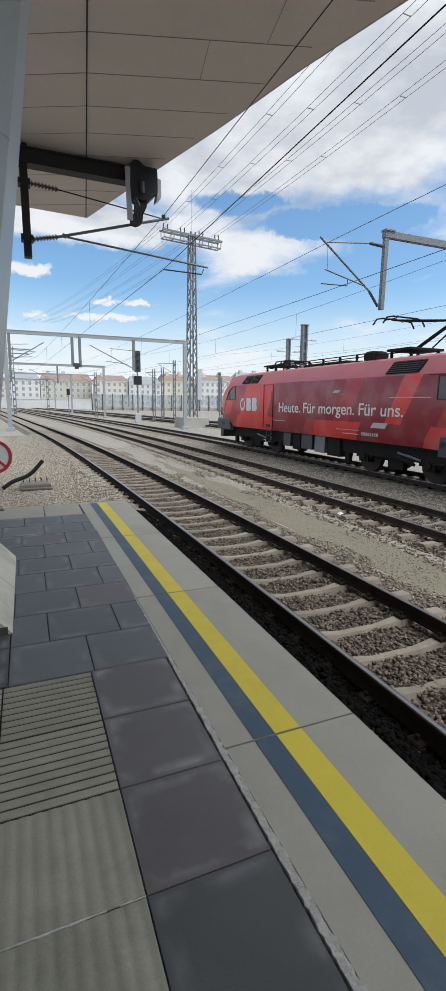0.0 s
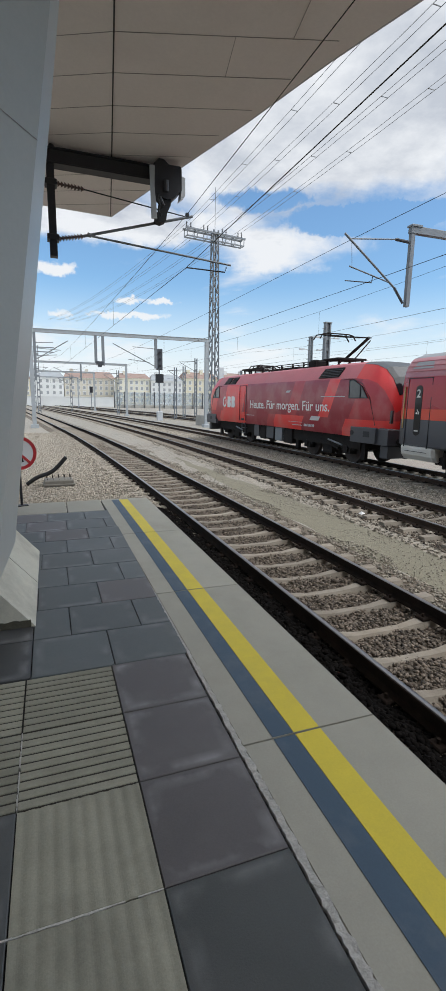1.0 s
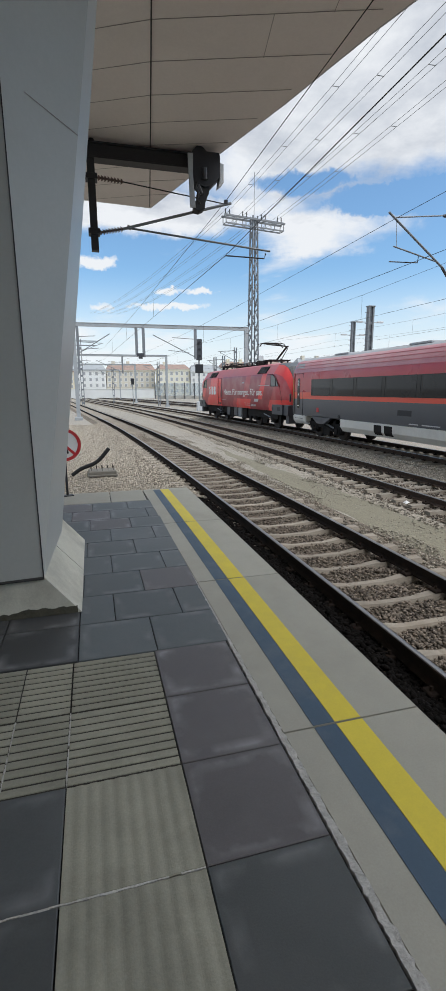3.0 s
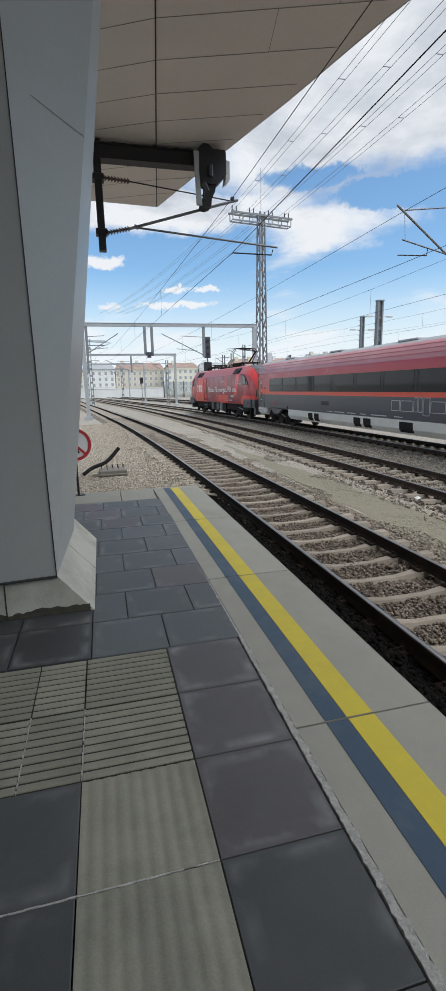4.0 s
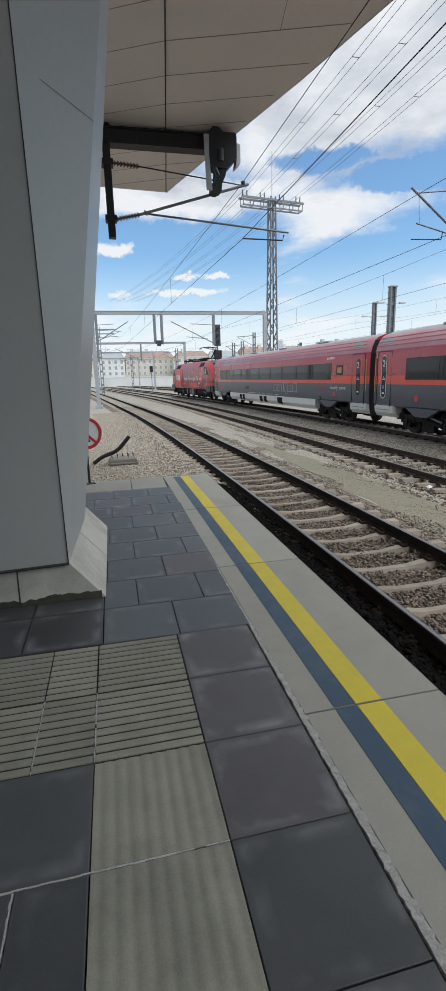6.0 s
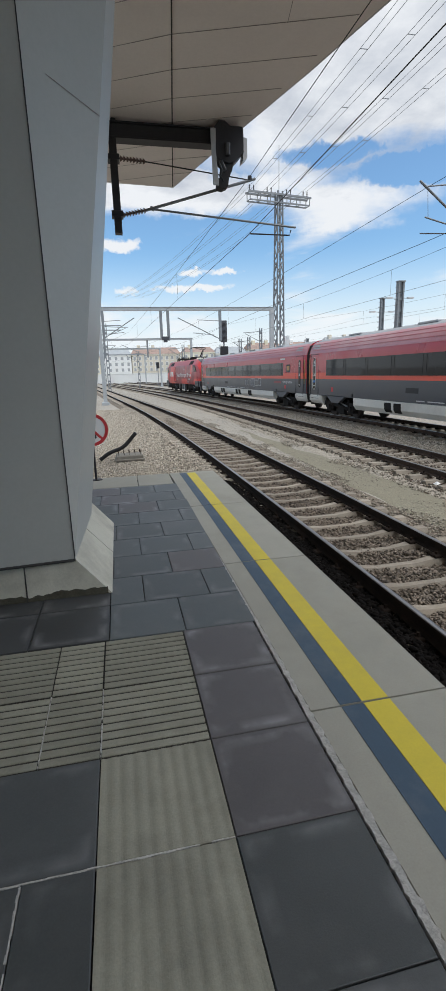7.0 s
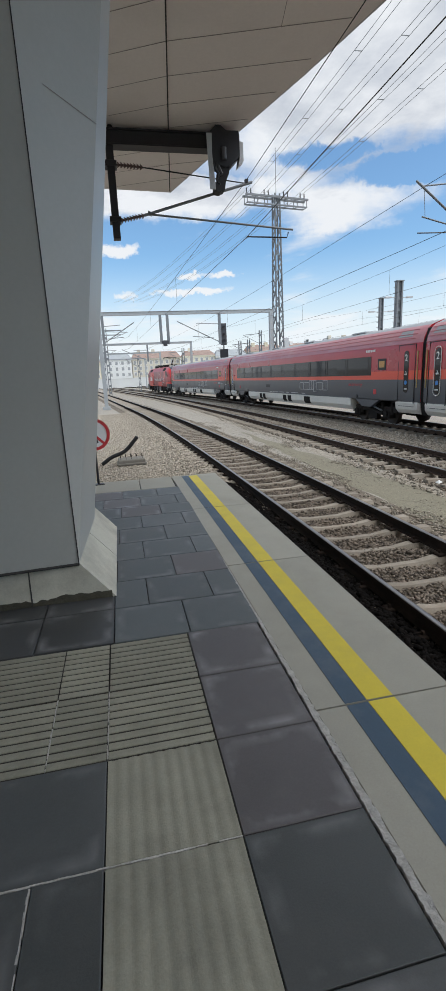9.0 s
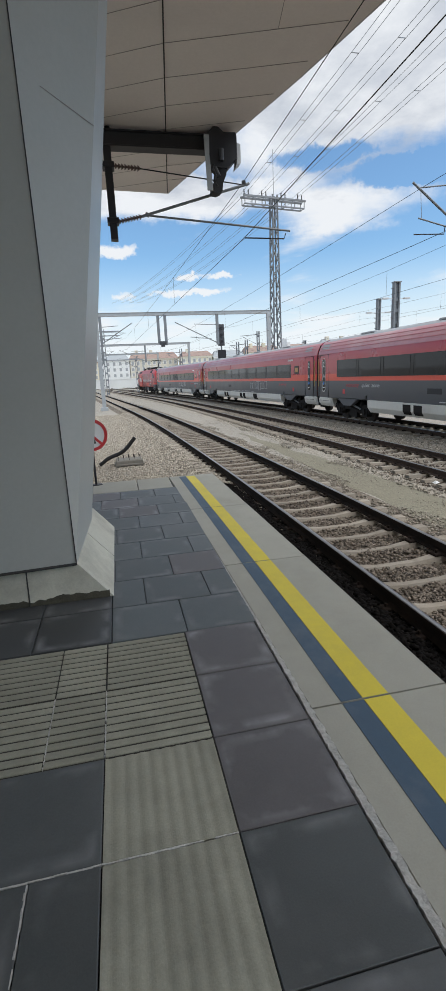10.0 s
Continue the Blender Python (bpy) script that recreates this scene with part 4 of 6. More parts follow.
def build_canopy():
    """A folded diamond-shaped roof whose soffit narrows to its end."""
    ca = thing("ceiling", "grey-beige panelled soffit of the folded platform canopy", "canopy", kind="structure")
    Z = 6.30
    fold_x = lambda y: 1.77 - 0.113 * (13.77 - y)
    # unseen run back to y -45 and west to -12 is added to block light
    edge = [(1.77, 13.77), (2.76, 10.6), (3.40, 8.65), (3.92, 6.85), (4.47, 5.25), (4.9, 3.5), (5.0, 1.0), (5.0, -45.0)]
    left = lambda y: -6.0 - 0.1 * (13.77 - y) * (y > 0)
    right = [(1.77, 13.77)] + [(fold_x(y), y) for y in (5.0, 0.0)] + [(fold_x(0.0), -45.0)]
    F = [Vector((x, y, Z)) for x, y in right] + [Vector((-12.0, -45.0, Z + 0.25)), Vector((-12.0, 5.0, Z + 0.25)), Vector((-6.0, 13.9, Z + 0.25))]
    E = [Vector((x, y, Z + 0.02 * max(0, x - 1.77))) for x, y in edge] + [Vector((x, y, Z)) for x, y in reversed(right[1:])]
    up = Vector((0, 0, 0.35))
    for ring in (F, E):
        sh = Shape()
        n = len(ring)
        sh.add(ring + [p + up for p in ring], [tuple(range(n)), tuple(range(2 * n - 1, n - 1, -1))] + [(i, (i + 1) % n, n + (i + 1) % n, n + i) for i in range(n)])
        part("soffit", sh, M_SOFFIT, ca)
    # a pale fascia strip along the edge
    fa = Shape()
    fa.path([(x + 0.01, y, Z + 0.02 * max(0, x - 1.77) + 0.02) for x, y in edge], 0.025)
    part("fascia", fa, M_DEVICE, ca)
    j = Shape()
    dz = Vector((0, 0, -0.003))
    pts = [Vector((x, y, Z)) + dz for x, y in right]
    j.path([pts[0].lerp(pts[1], 0.01), pts[1], pts[2]], 0.011, 0, 5)
    part("fold_joint", j, M_JOINT, ca)
    # cross joints run slantwise to either side of the fold
    ex = lambda y: float(np.interp(y, [e[1] for e in reversed(edge)], [e[0] for e in reversed(edge)]))
    for k in range(-6, 8):
        y = 7.26 + 0.805 * k
        x = fold_x(y)
        a = Vector((x, y, Z)) + dz
        xe = ex(y - 0.5) - 0.12
        at = lambda q: Vector((q, y - 0.30 * (q - x), Z + 0.02 * max(0, q - 1.77))) + dz
        c = Vector((-1.5, y + 0.56 * (x + 1.5), Z + 0.036 * (x + 1.5))) + dz
        s = Shape()
        s.path([at(xe), a, c], 0.0042, 0, 5)
        part("cross_joint", s, M_SEAM, ca)
        for kk, q, q2 in ((0, 2.53, 2.67), (-1, 3.12, 3.25)):
            if k == kk:
                p = at(q)
                y_far = y + 0.805 - 0.30 * (q2 - fold_x(y + 0.805))
                s = Shape()
                s.tube(p, (q2, y_far, p.z), 0.0042, 0, 5)
                part("cross_joint", s, M_SEAM, ca)
    return ca


build_canopy()


def build_unseen_walls():
    """Plain walls added out of view beside and behind, to cut stray light."""
    for nm, lo, hi in (("wall_west", (-14.4, -46, -1.0), (-14.0, 3.0, 6.5)), ("wall_south", (-14.0, -46, -1.0), (1.5, -45.6, 6.5))):
        tagged(new(nm, Shape().box(lo, hi).mesh(nm, M_CONC)), "plain grey concrete wall added out of view to block light", "wall", kind="structure")


build_unseen_walls()

# ---- overhead line ----
def insulator(sh, p, q, mat, r=0.06, n=7, rod=0.02):
    p, q = Vector(p), Vector(q)
    sh.tube(p, q, rod, mat, 6)
    for k in range(n):
        c = p.lerp(q, (k + 0.5) / n)
        d = (q - p).normalized() * 0.018
        sh.tube(c - d, c + d, r, mat, 8, r * 0.55)


def build_beam():
    """Black carrier beam under the canopy with the drop post and cantilever of the first track."""
    th = thing("catenary_carrier", "black steel beam under the canopy carrying the overhead line arm", "catenary arm")
    y = 10.6
    b = Shape()
    b.box((-2.2, y - 0.09, 5.99), (2.25, y + 0.09, 6.25), 0, 0.01)
    b.box((-2.2, y - 0.13, 6.23), (2.25, y + 0.13, 6.26), 0, 0.005)
    b.box((-2.2, y - 0.13, 5.98), (2.25, y + 0.13, 6.01), 0, 0.005)
    part("beam", b, M_BLACK, th)
    for x in (0.3, -1.9):
        h = Shape()
        h.tube((x, y, 6.17), (x, y, 6.36), 0.05, 0, 8)
        part("hanger", h, M_BLACK, th)
    d = Shape()
    d.box((0.19, y - 0.09, 4.38), (0.33, y + 0.09, 6.0), 0, 0.01)
    for z in (4.72, 5.68):
        d.box((0.15, y - 0.12, z - 0.05), (0.37, y + 0.12, z + 0.05), 0, 0.01)
    part("drop_post", d, M_BLACK, th)
    for nm, p, q in (("insulator", (0.37, y, 5.69), (0.86, y, 5.66)), ("insulator", (0.36, y, 4.72), (0.82, y, 4.82))):
        s = Shape()
        insulator(s, p, q, 0, 0.058, 8)
        part(nm, s, M_PORC, th, smooth=True)
    t = Shape()
    t.tube((0.86, y, 5.66), (2.94, y, 5.44), 0.012)
    part("top_stay", t, M_BLACK, th)
    t = Shape()
    t.tube((0.82, y, 4.82), (3.05, y, 5.47), 0.027, 0, 8)
    part("diagonal_tube", t, M_GALV, th, "thin galvanised diagonal tube")
    t = Shape()
    t.tube((0.98, y, 4.84), (3.85, y - 0.2, 4.55), 0.02, 0, 8)
    t.tube((0.90, y, 4.87), (0.98, y, 4.84), 0.04, 0, 8)
    part("registration_tube", t, M_GALV, th)
    t = Shape()
    t.path([(3.75, y - 0.2, 4.50), (3.72, y - 0.2, 4.40), (2.92, y, 4.46)], 0.014)
    part("steady_arm", t, M_BLACK, th)
    c = Shape()
    c.box((2.90, y - 0.03, 5.44), (2.97, y + 0.03, 5.52), 0, 0.01)
    part("clamp", c, M_BLACK, th)


build_beam()


def build_camera_box():
    th = thing("platform_monitor", "black and pale grey monitoring device hanging from the beam", "monitor", pose(-0.09, 0, 0))
    y = 10.45
    s = Shape()
    s.prism([(2.17, 6.14), (2.27, 6.14), (2.26, 5.80), (2.31, 5.20), (2.20, 5.20)], y - 0.23, y - 0.19, "y")
    part("back_plate", s, M_GALV_PALE, th)
    s = Shape()
    s.prism([(2.26, 6.20), (2.36, 6.30), (2.46, 6.30), (2.56, 6.22), (2.80, 6.22), (2.82, 6.16), (2.82, 5.80), (2.76, 5.74), (2.66, 5.64), (2.52, 5.60), (2.28, 5.66)], y - 0.18, y + 0.16, "y")
    part("housing", s, M_BLACK, th)
    s = Shape()
    s.prism([(2.40, 5.64), (2.62, 5.66), (2.60, 5.50), (2.53, 5.36), (2.51, 5.22), (2.42, 5.18), (2.30, 5.20), (2.32, 5.34), (2.42, 5.44)], y - 0.14, y + 0.10, "y")
    part("camera_head", s, M_RUBBER, th, "black camera head on a bracket")
    s = Shape()
    s.tube((2.50, y - 0.2, 5.92), (2.50, y - 0.2, 5.72), 0.05, 0, 10)
    s.tube((2.38, y - 0.16, 5.62), (2.44, y - 0.2, 5.46), 0.035, 0, 8)
    part("bracket", s, M_BUFFER, th)
    s = Shape()
    s.prism([(2.825, 6.06), (2.90, 6.04), (2.90, 5.72), (2.80, 5.64), (2.825, 5.80)], y - 0.15, y + 0.08, "y")
    part("side_panel", s, M_DEVICE, th)
    s = Shape()
    s.path([(2.34, y - 0.2, 5.66), (2.30, y - 0.2, 5.56), (2.36, y - 0.2, 5.48), (2.34, y - 0.2, 5.36), (2.40, y - 0.2, 5.28)], 0.022)
    part("cable", s, M_RUBBER, th)
    s = Shape()
    s.tube((2.42, y, 6.22), (2.42, y, 6.36), 0.06, 0, 8)
    part("mount", s, M_BLACK, th)


build_camera_box()


def cantilever(x, y, z):
    """A drop post with tension insulator, diagonal tube and steady arm; its foot hangs at z below the beam."""
    th = thing("line_cantilever", "galvanised drop post with insulated overhead line arm", "catenary arm", pose(x, y, z), group="overhead line arms")
    s = Shape()
    s.box((-0.055, -0.055, -1.83), (0.055, 0.055, 0.0), 0, 0.01)
    part("drop_post", s, M_GALV, th)
    s = Shape()
    insulator(s, (-0.1, 0, -0.28), (-0.5, 0, -0.26), 0, 0.042, 9, 0.03)
    part("insulator", s, M_BUFFER, th, smooth=True)
    s = Shape()
    insulator(s, (-0.12, 0, -1.75), (-0.42, 0, -1.40), 0, 0.042, 9, 0.03)
    part("insulator", s, M_BUFFER, th, smooth=True)
    s = Shape()
    s.tube((-0.5, 0, -0.26), (-1.85, 0.02, -0.40), 0.016)
    part("top_tube", s, M_GALV, th)
    s = Shape()
    s.tube((-0.42, 0, -1.40), (-1.98, 0, -0.30), 0.026)
    part("diagonal_tube", s, M_GALV, th)
    s = Shape()
    s.tube((-0.62, 0, -1.28), (-1.80, 0, -1.02), 0.018)
    s.tube((-1.78, 0, -0.40), (-1.72, 0, -1.04), 0.006, 0, 5)
    part("registration_tube", s, M_GALV, th)
    s = Shape()
    s.path([(-1.1, 0, -1.17), (-1.12, 0, -1.34), (-1.9, 0, -1.36)], 0.013)
    part("steady_arm", s, M_BLACK, th)
    return th


arm = cantilever(8.92, 10.86, 6.0)
copy_thing(arm, pose(13.4, 10.9, 6.0))


def build_cross_beam():
    th = thing("cross_beam", "galvanised steel cross beam over the tracks on a far mast", "portal", kind="")
    s = Shape()
    s.box((8.85, 10.79, 5.93), (17.2, 10.93, 6.10), 0, 0.01)
    s.box((8.83, 10.76, 6.08), (9.15, 10.96, 6.13), 0, 0.01)
    part("beam", s, M_GALV, th)
    s = Shape()
    s.box((16.9, 10.7, GROUND_Z), (17.25, 11.02, 7.0), 0, 0.02)
    part("mast", s, M_GALV, th)


build_cross_beam()


def line_over(i, x_at, supports, contact, messenger, sag):
    """Contact wire, messenger wire and droppers over a track, between supports."""
    th = thing("overhead_line", "dark overhead contact and messenger wires above a track", "overhead wire", group="overhead wires")
    cw, mw, dr = [], [], []
    for (ya, xa), (yb, xb) in zip(supports, supports[1:]):
        n = 8
        for k in range(n + (1 if yb == supports[-1][0] else 0)):
            t = k / n
            x, y = xa + (xb - xa) * t, ya + (yb - ya) * t
            zm = messenger - sag * 4 * t * (1 - t)
            cw.append((x, y, contact))
            mw.append((x, y, zm))
            if k and k % 2 == 0:
                dr.append([(x, y, contact), (x, y, zm)])
    part("contact_wire", Shape().path(cw, 0.0065, 0, 5), M_WIRE, th)
    part("messenger_wire", Shape().path(mw, 0.006, 0, 5), M_WIRE, th)
    for d in dr:
        part("dropper", Shape().path(d, 0.005, 0, 5), M_WIRE, th)


line_over(0, 0, [(-30, 2.9), (10.6, 2.92), (46.7, 1.35), (82, -5.0), (140, -17)], 4.46, 5.48, 0.12)
line_over(1, 0, [(-30, 7.5), (11.0, 7.2), (47.5, 6.2), (82, 2.6), (140, -5)], 4.48, 5.62, 0.12)
line_over(2, 0, [(-30, 12.5), (11.0, 12.2), (47.5, 10.6), (82, 7.2), (140, 0)], 4.72, 6.1, 0.5)
line_over(3, 0, [(10, 22), (47.5, 19.4), (90, 13), (140, 4)], 5.2, 6.6, 0.5)
line_over(4, 0, [(10, 27), (47.5, 24.6), (90, 18), (140, 8)], 5.2, 6.6, 0.5)


def build_lattice_mast(x, y, top):
    th = thing("lattice_mast", "tall grey lattice steel mast with a feeder crossarm", "mast", pose(x, y, 0, 0, 0, 10))
    z0 = GROUND_Z
    s = Shape()
    s.box((-1.5, -1.2, z0 - 0.1), (1.5, 1.2, z0 + 1.1), 0, 0.04)
    part("footing", s, M_CONC, th, "pale concrete footing block")
    w0, w1 = 0.46, 0.26
    zb = z0 + 1.1
    at = lambda z: w0 + (w1 - w0) * (z - zb) / (top - zb)
    for sx in (-1, 1):
        for sy in (-1, 1):
            s = Shape()
            s.bar((sx * w0, sy * w0, zb), (sx * w1, sy * w1, top), 0.13, 0.13)
            part("leg", s, M_GALV, th)
    br = Shape()
    n = 15
    for k in range(n):
        za, zc = zb + (top - zb) * k / n, zb + (top - zb) * (k + 1) / n
        a, c = at(za), at(zc)
        f = 1 if k % 2 else -1
        br.bar((-f * a, -a, za), (f * c, -c, zc), 0.09, 0.09)
        br.bar((f * a, a, za), (-f * c, c, zc), 0.09, 0.09)
        br.bar((-a, f * a, za), (-c, -f * c, zc), 0.09, 0.09)
        br.bar((a, -f * a, za), (c, f * c, zc), 0.09, 0.09)
    part("lattice_bracing", br, M_GALV, th)
    ar = Shape()
    for sy in (-0.35, 0.35):
        ar.bar((-3.45, sy, top - 0.35), (3.45, sy, top - 0.35), 0.16, 0.16)
        ar.bar((-3.3, sy, top - 1.05), (3.3, sy, top - 1.05), 0.11, 0.11)
        for k in range(-3, 4):
            ar.bar((k * 1.1, sy, top - 0.35), (k * 1.1, sy, top - 1.05), 0.06, 0.06)
    for k in range(-3, 4):
        ar.bar((k * 1.1, -0.35, top - 0.35), (k * 1.1, 0.35, top - 0.35), 0.06, 0.06)
        ar.bar((k * 1.1, -0.35, top - 1.05), (k * 1.1, 0.35, top - 1.05), 0.06, 0.06)
    part("crossarm", ar, M_GALV, th)
    for x_ in (-3.2, -2.75, -1.3, -0.85, 0.85, 1.3, 2.75, 3.2):
        s = Shape()
        insulator(s, (x_, 0, top - 0.3), (x_, 0, top + 0.3), 0, 0.085, 4, 0.045)
        part("pin_insulator", s, M_BLACK, th)
    s = Shape()
    s.tube((0, 0, top), (0, 0, top + 4.0), 0.025)
    part("lightning_rod", s, M_GALV, th)
    s = Shape()
    s.box((0.35, -0.7, z0 + 3.0), (0.9, -0.45, z0 + 6.2), 0, 0.03)
    part("switch_cabinet", s, M_DEVICE, th)


build_lattice_mast(17.0, 50.6, 18.75)
feed = []
for dx in (-3.2, -2.75, -1.3, -0.85, 0.85, 1.3, 2.75, 3.2):
    pts = []
    for k in range(-12, 25):
        t = k / 12
        y = 50.6 - 90 * t if t > 0 else 50.6 - 70 * t
        z = 19.05 - 1.3 * 4 * (t % 1) * (1 - t % 1)
        x = 17.0 + dx * 0.96 - (0 if t > 0 else -t * 13)
        pts.append((x, y, z))
    feed.append(pts)
for j in range(0, 8, 2):
    line = thing("feeder_line", "pair of pale feeder wires strung to the lattice mast", "overhead wire", group="feeder lines")
    part("wire", Shape().path(feed[j], 0.014, 0, 5), M_WIRE2, line)
    part("wire", Shape().path(feed[j + 1], 0.014, 0, 5), M_WIRE2, line)
    for k in (13, 14, 15, 16, 18):
        a, b = (Vector(w[k]).lerp(Vector(w[k + 1]), j * 0.1) for w in (feed[j], feed[j + 1]))
        part("spacer", Shape().bar(a, b, 0.03, 0.03), M_WIRE2, line)


def build_portal(y, x0, x1, ztop, drops, turn=0.0, w=0.34, group="track portals"):
    th = thing("track_portal", "galvanised steel portal spanning the tracks", "portal", pose(x0, y, 0, 0, 0, turn), group=group)
    L = x1 - x0
    for x in (0, L):
        s = Shape()
        s.box((x - w / 2, -w / 2, GROUND_Z), (x + w / 2, w / 2, ztop), 0, 0.02)
        s.box((x - w, -w, GROUND_Z), (x + w, w, GROUND_Z + 0.3), 0, 0.03)
        part("post", s, M_GALV_PALE, th)
    s = Shape()
    s.box((-w * 0.6, -w * 0.45, ztop), (L + w * 0.6, w * 0.45, ztop + w * 0.8), 0, 0.02)
    s.box((-w * 0.6, -w * 0.55, ztop + w * 0.8), (L + w * 0.6, w * 0.55, ztop + w * 0.8 + 0.04), 0, 0.01)
    part("beam", s, M_GALV_PALE, th)
    for x, ln, arm_ in drops:
        s = Shape()
        s.box((x - 0.12, -0.12, ztop - ln), (x + 0.12, 0.12, ztop), 0, 0.01)
        part("drop_post", s, M_GALV, th)
        if arm_:
            s = Shape()
            s.tube((x - 0.1, 0, ztop - ln + 0.2), (x - 4.0 * arm_, 0, ztop - 0.6), 0.045, 0, 6)
            s.tube((x - 0.1, 0, ztop - 0.9), (x - 2.2 * arm_, 0, ztop - 0.8), 0.03, 0, 6)
            s.tube((x - 0.6, 0, ztop - ln + 0.55), (x - 2.6 * arm_, 0, ztop - ln + 0.75), 0.03, 0, 6)
            part("line_arm", s, M_GALV, th)
    return th


build_portal(46.7, -1.2, 14.97, 7.3, [(5.55, 2.4, 0), (6.2, 2.6, 0), (11.1, 2.7, 1), (0.35, 2.6, -0.7)])
build_portal(80, -7.5, 12.1, 6.9, [(6.0, 2.6, 1), (12.6, 2.6, 1)])
build_portal(108, -12, 9.5, 6.9, [(8, 2.6, 1)])
build_portal(140, -16, 8, 7.0, [(9, 2.6, 1)])


def build_relay_box():
    th = thing("portal_box", "small dark signal box hung under the portal", "signal box")
    s = Shape()
    s.box((4.35, 46.5, 4.75), (5.0, 46.9, 5.05), 0, 0.03)
    s.box((4.5, 46.55, 4.55), (4.85, 46.85, 4.75), 0, 0.03)
    part("case", s, M_BUFFER, th)


build_relay_box()


def build_pole(x, y, h, r=0.16, lamp=0, arm_=0.0, cross=0.0, group="masts along the tracks"):
    th = thing("line_mast", "slim grey steel mast beside the tracks", "mast", pose(x, y, GROUND_Z), group=group)
    s = Shape()
    s.bar((-r * 0.8, 0, 0), (-r * 0.8, 0, h), r * 0.5, r * 1.6)
    s.bar((r * 0.8, 0, 0), (r * 0.8, 0, h), r * 0.5, r * 1.6)
    for k in range(int(h / 1.2)):
        s.box((-r * 0.8, -r * 0.5, k * 1.2 + 0.3), (r * 0.8, r * 0.5, k * 1.2 + 0.6))
    if lamp:
        s.box((-r * 0.8, -r * 0.12, 0), (r * 0.8, r * 0.12, h))
        s.box((-r * 1.25, -r, h), (r * 1.25, r, h + 0.12), 0, 0.02)
    part("pole", s, M_GALV, th)
    if lamp:
        rung = Shape().bar((-r * 1.05 - 0.3, 0, 0.4), (-r, 0, 0.4), 0.05, 0.05).mesh("rung", M_GALV)
        for k in range(int(h / 0.6)):
            part("rung", rung, None, th, m=pose(0, 0, 0.6 * k))
    if cross:
        for z, l in ((h - 0.35, 1.0), (h - 1.1, 0.95)):
            s = Shape()
            s.bar((-cross * l, 0, z), (cross * l, 0, z), 0.16, 0.16)
            part("crossarm", s, M_GALV, th)
    if lamp:
        s = Shape()
        s.tube((-1.2, 0, h * 0.86), (1.2, 0, h * 0.86), 0.04)
        for d in (-1.3, 1.3):
            s.box((d - 0.35, -0.18, h * 0.86 - 0.05), (d + 0.35, 0.18, h * 0.86 + 0.12), 0, 0.03)
        part("floodlights", s, M_DEVICE, th)
    if arm_:
        s = Shape()
        s.tube((0, 0, h - 0.5), (arm_, 0, h - 0.7), 0.05)
        s.tube((0, 0, h - 2.2), (arm_ * 0.9, 0, h - 0.8), 0.04)
        part("line_arm", s, M_GALV, th)
    return th


build_pole(31.4, 51.5, 11.8, 0.34, 1, 0)
build_pole(33.0, 58.0, 11.0, 0.24, 1, 0)
build_pole(19.4, 71.4, 7.6, 0.2, 0, -2.5)
build_pole(23.9, 80.4, 9.6, 0.22, 0, -3.0)
build_pole(16.2, 64.0, 6.9, 0.18, 0, 0)
build_pole(11.3, 84.0, 7.4, 0.2, 0, -2.5)
build_pole(-1.4, 92.0, 11.6, 0.26, 0, 4.0, 2.9)
build_pole(-2.6, 118.0, 10.0, 0.2, 0, 3.0)
build_pole(4.4, 100.0, 7.2, 0.2, 0, -2.5)
build_pole(26.6, 66.0, 6.3, 0.14, 0, 1.2)
build_pole(52, 130.0, 11.0, 0.3, 1, 0)


def build_signal(x, y, h):
    th = thing("railway_signal", "slim light signal on a grey mast with dark screens", "railway signal", pose(x, y, GROUND_Z))
    s = Shape()
    s.tube((0, 0, 0), (0, 0, h), 0.1, 0, 8)
    part("mast", s, M_GALV, th)
    s = Shape()
    s.box((-0.35, -0.3, 0), (0.35, 0.3, 1.2), 0, 0.04)
    part("base_box", s, M_DEVICE, th)
    s = Shape()
    s.box((-0.38, -0.22, h - 2.6), (0.38, 0.1, h), 0, 0.05)
    part("upper_screen", s, M_BUFFER, th)
    s = Shape()
    s.box((-0.5, -0.25, h - 4.2), (0.5, 0.1, h - 3.1), 0, 0.05)
    part("lower_screen", s, M_BLACK, th)
    for z in (h - 0.5, h - 1.3, h - 2.1):
        s = Shape()
        s.tube((0, -0.22, z), (0, -0.42, z), 0.16, 0, 10, 0.18)
        part("lens_hood", s, M_BLACK, th)


build_signal(13.65, 62.35, 9.0)


def build_small_signal(x, y):
    th = thing("dwarf_signal", "small dark light signal on a thin post", "railway signal", pose(x, y, GROUND_Z))
    s = Shape()
    s.tube((0, 0, 0), (0, 0, 5.0), 0.07)
    part("post", s, M_GALV, th)
    s = Shape()
    s.box((-0.3, -0.15, 3.8), (0.3, 0.15, 5.0), 0, 0.05)
    part("screen", s, M_BLACK, th)


build_small_signal(8.2, 100)


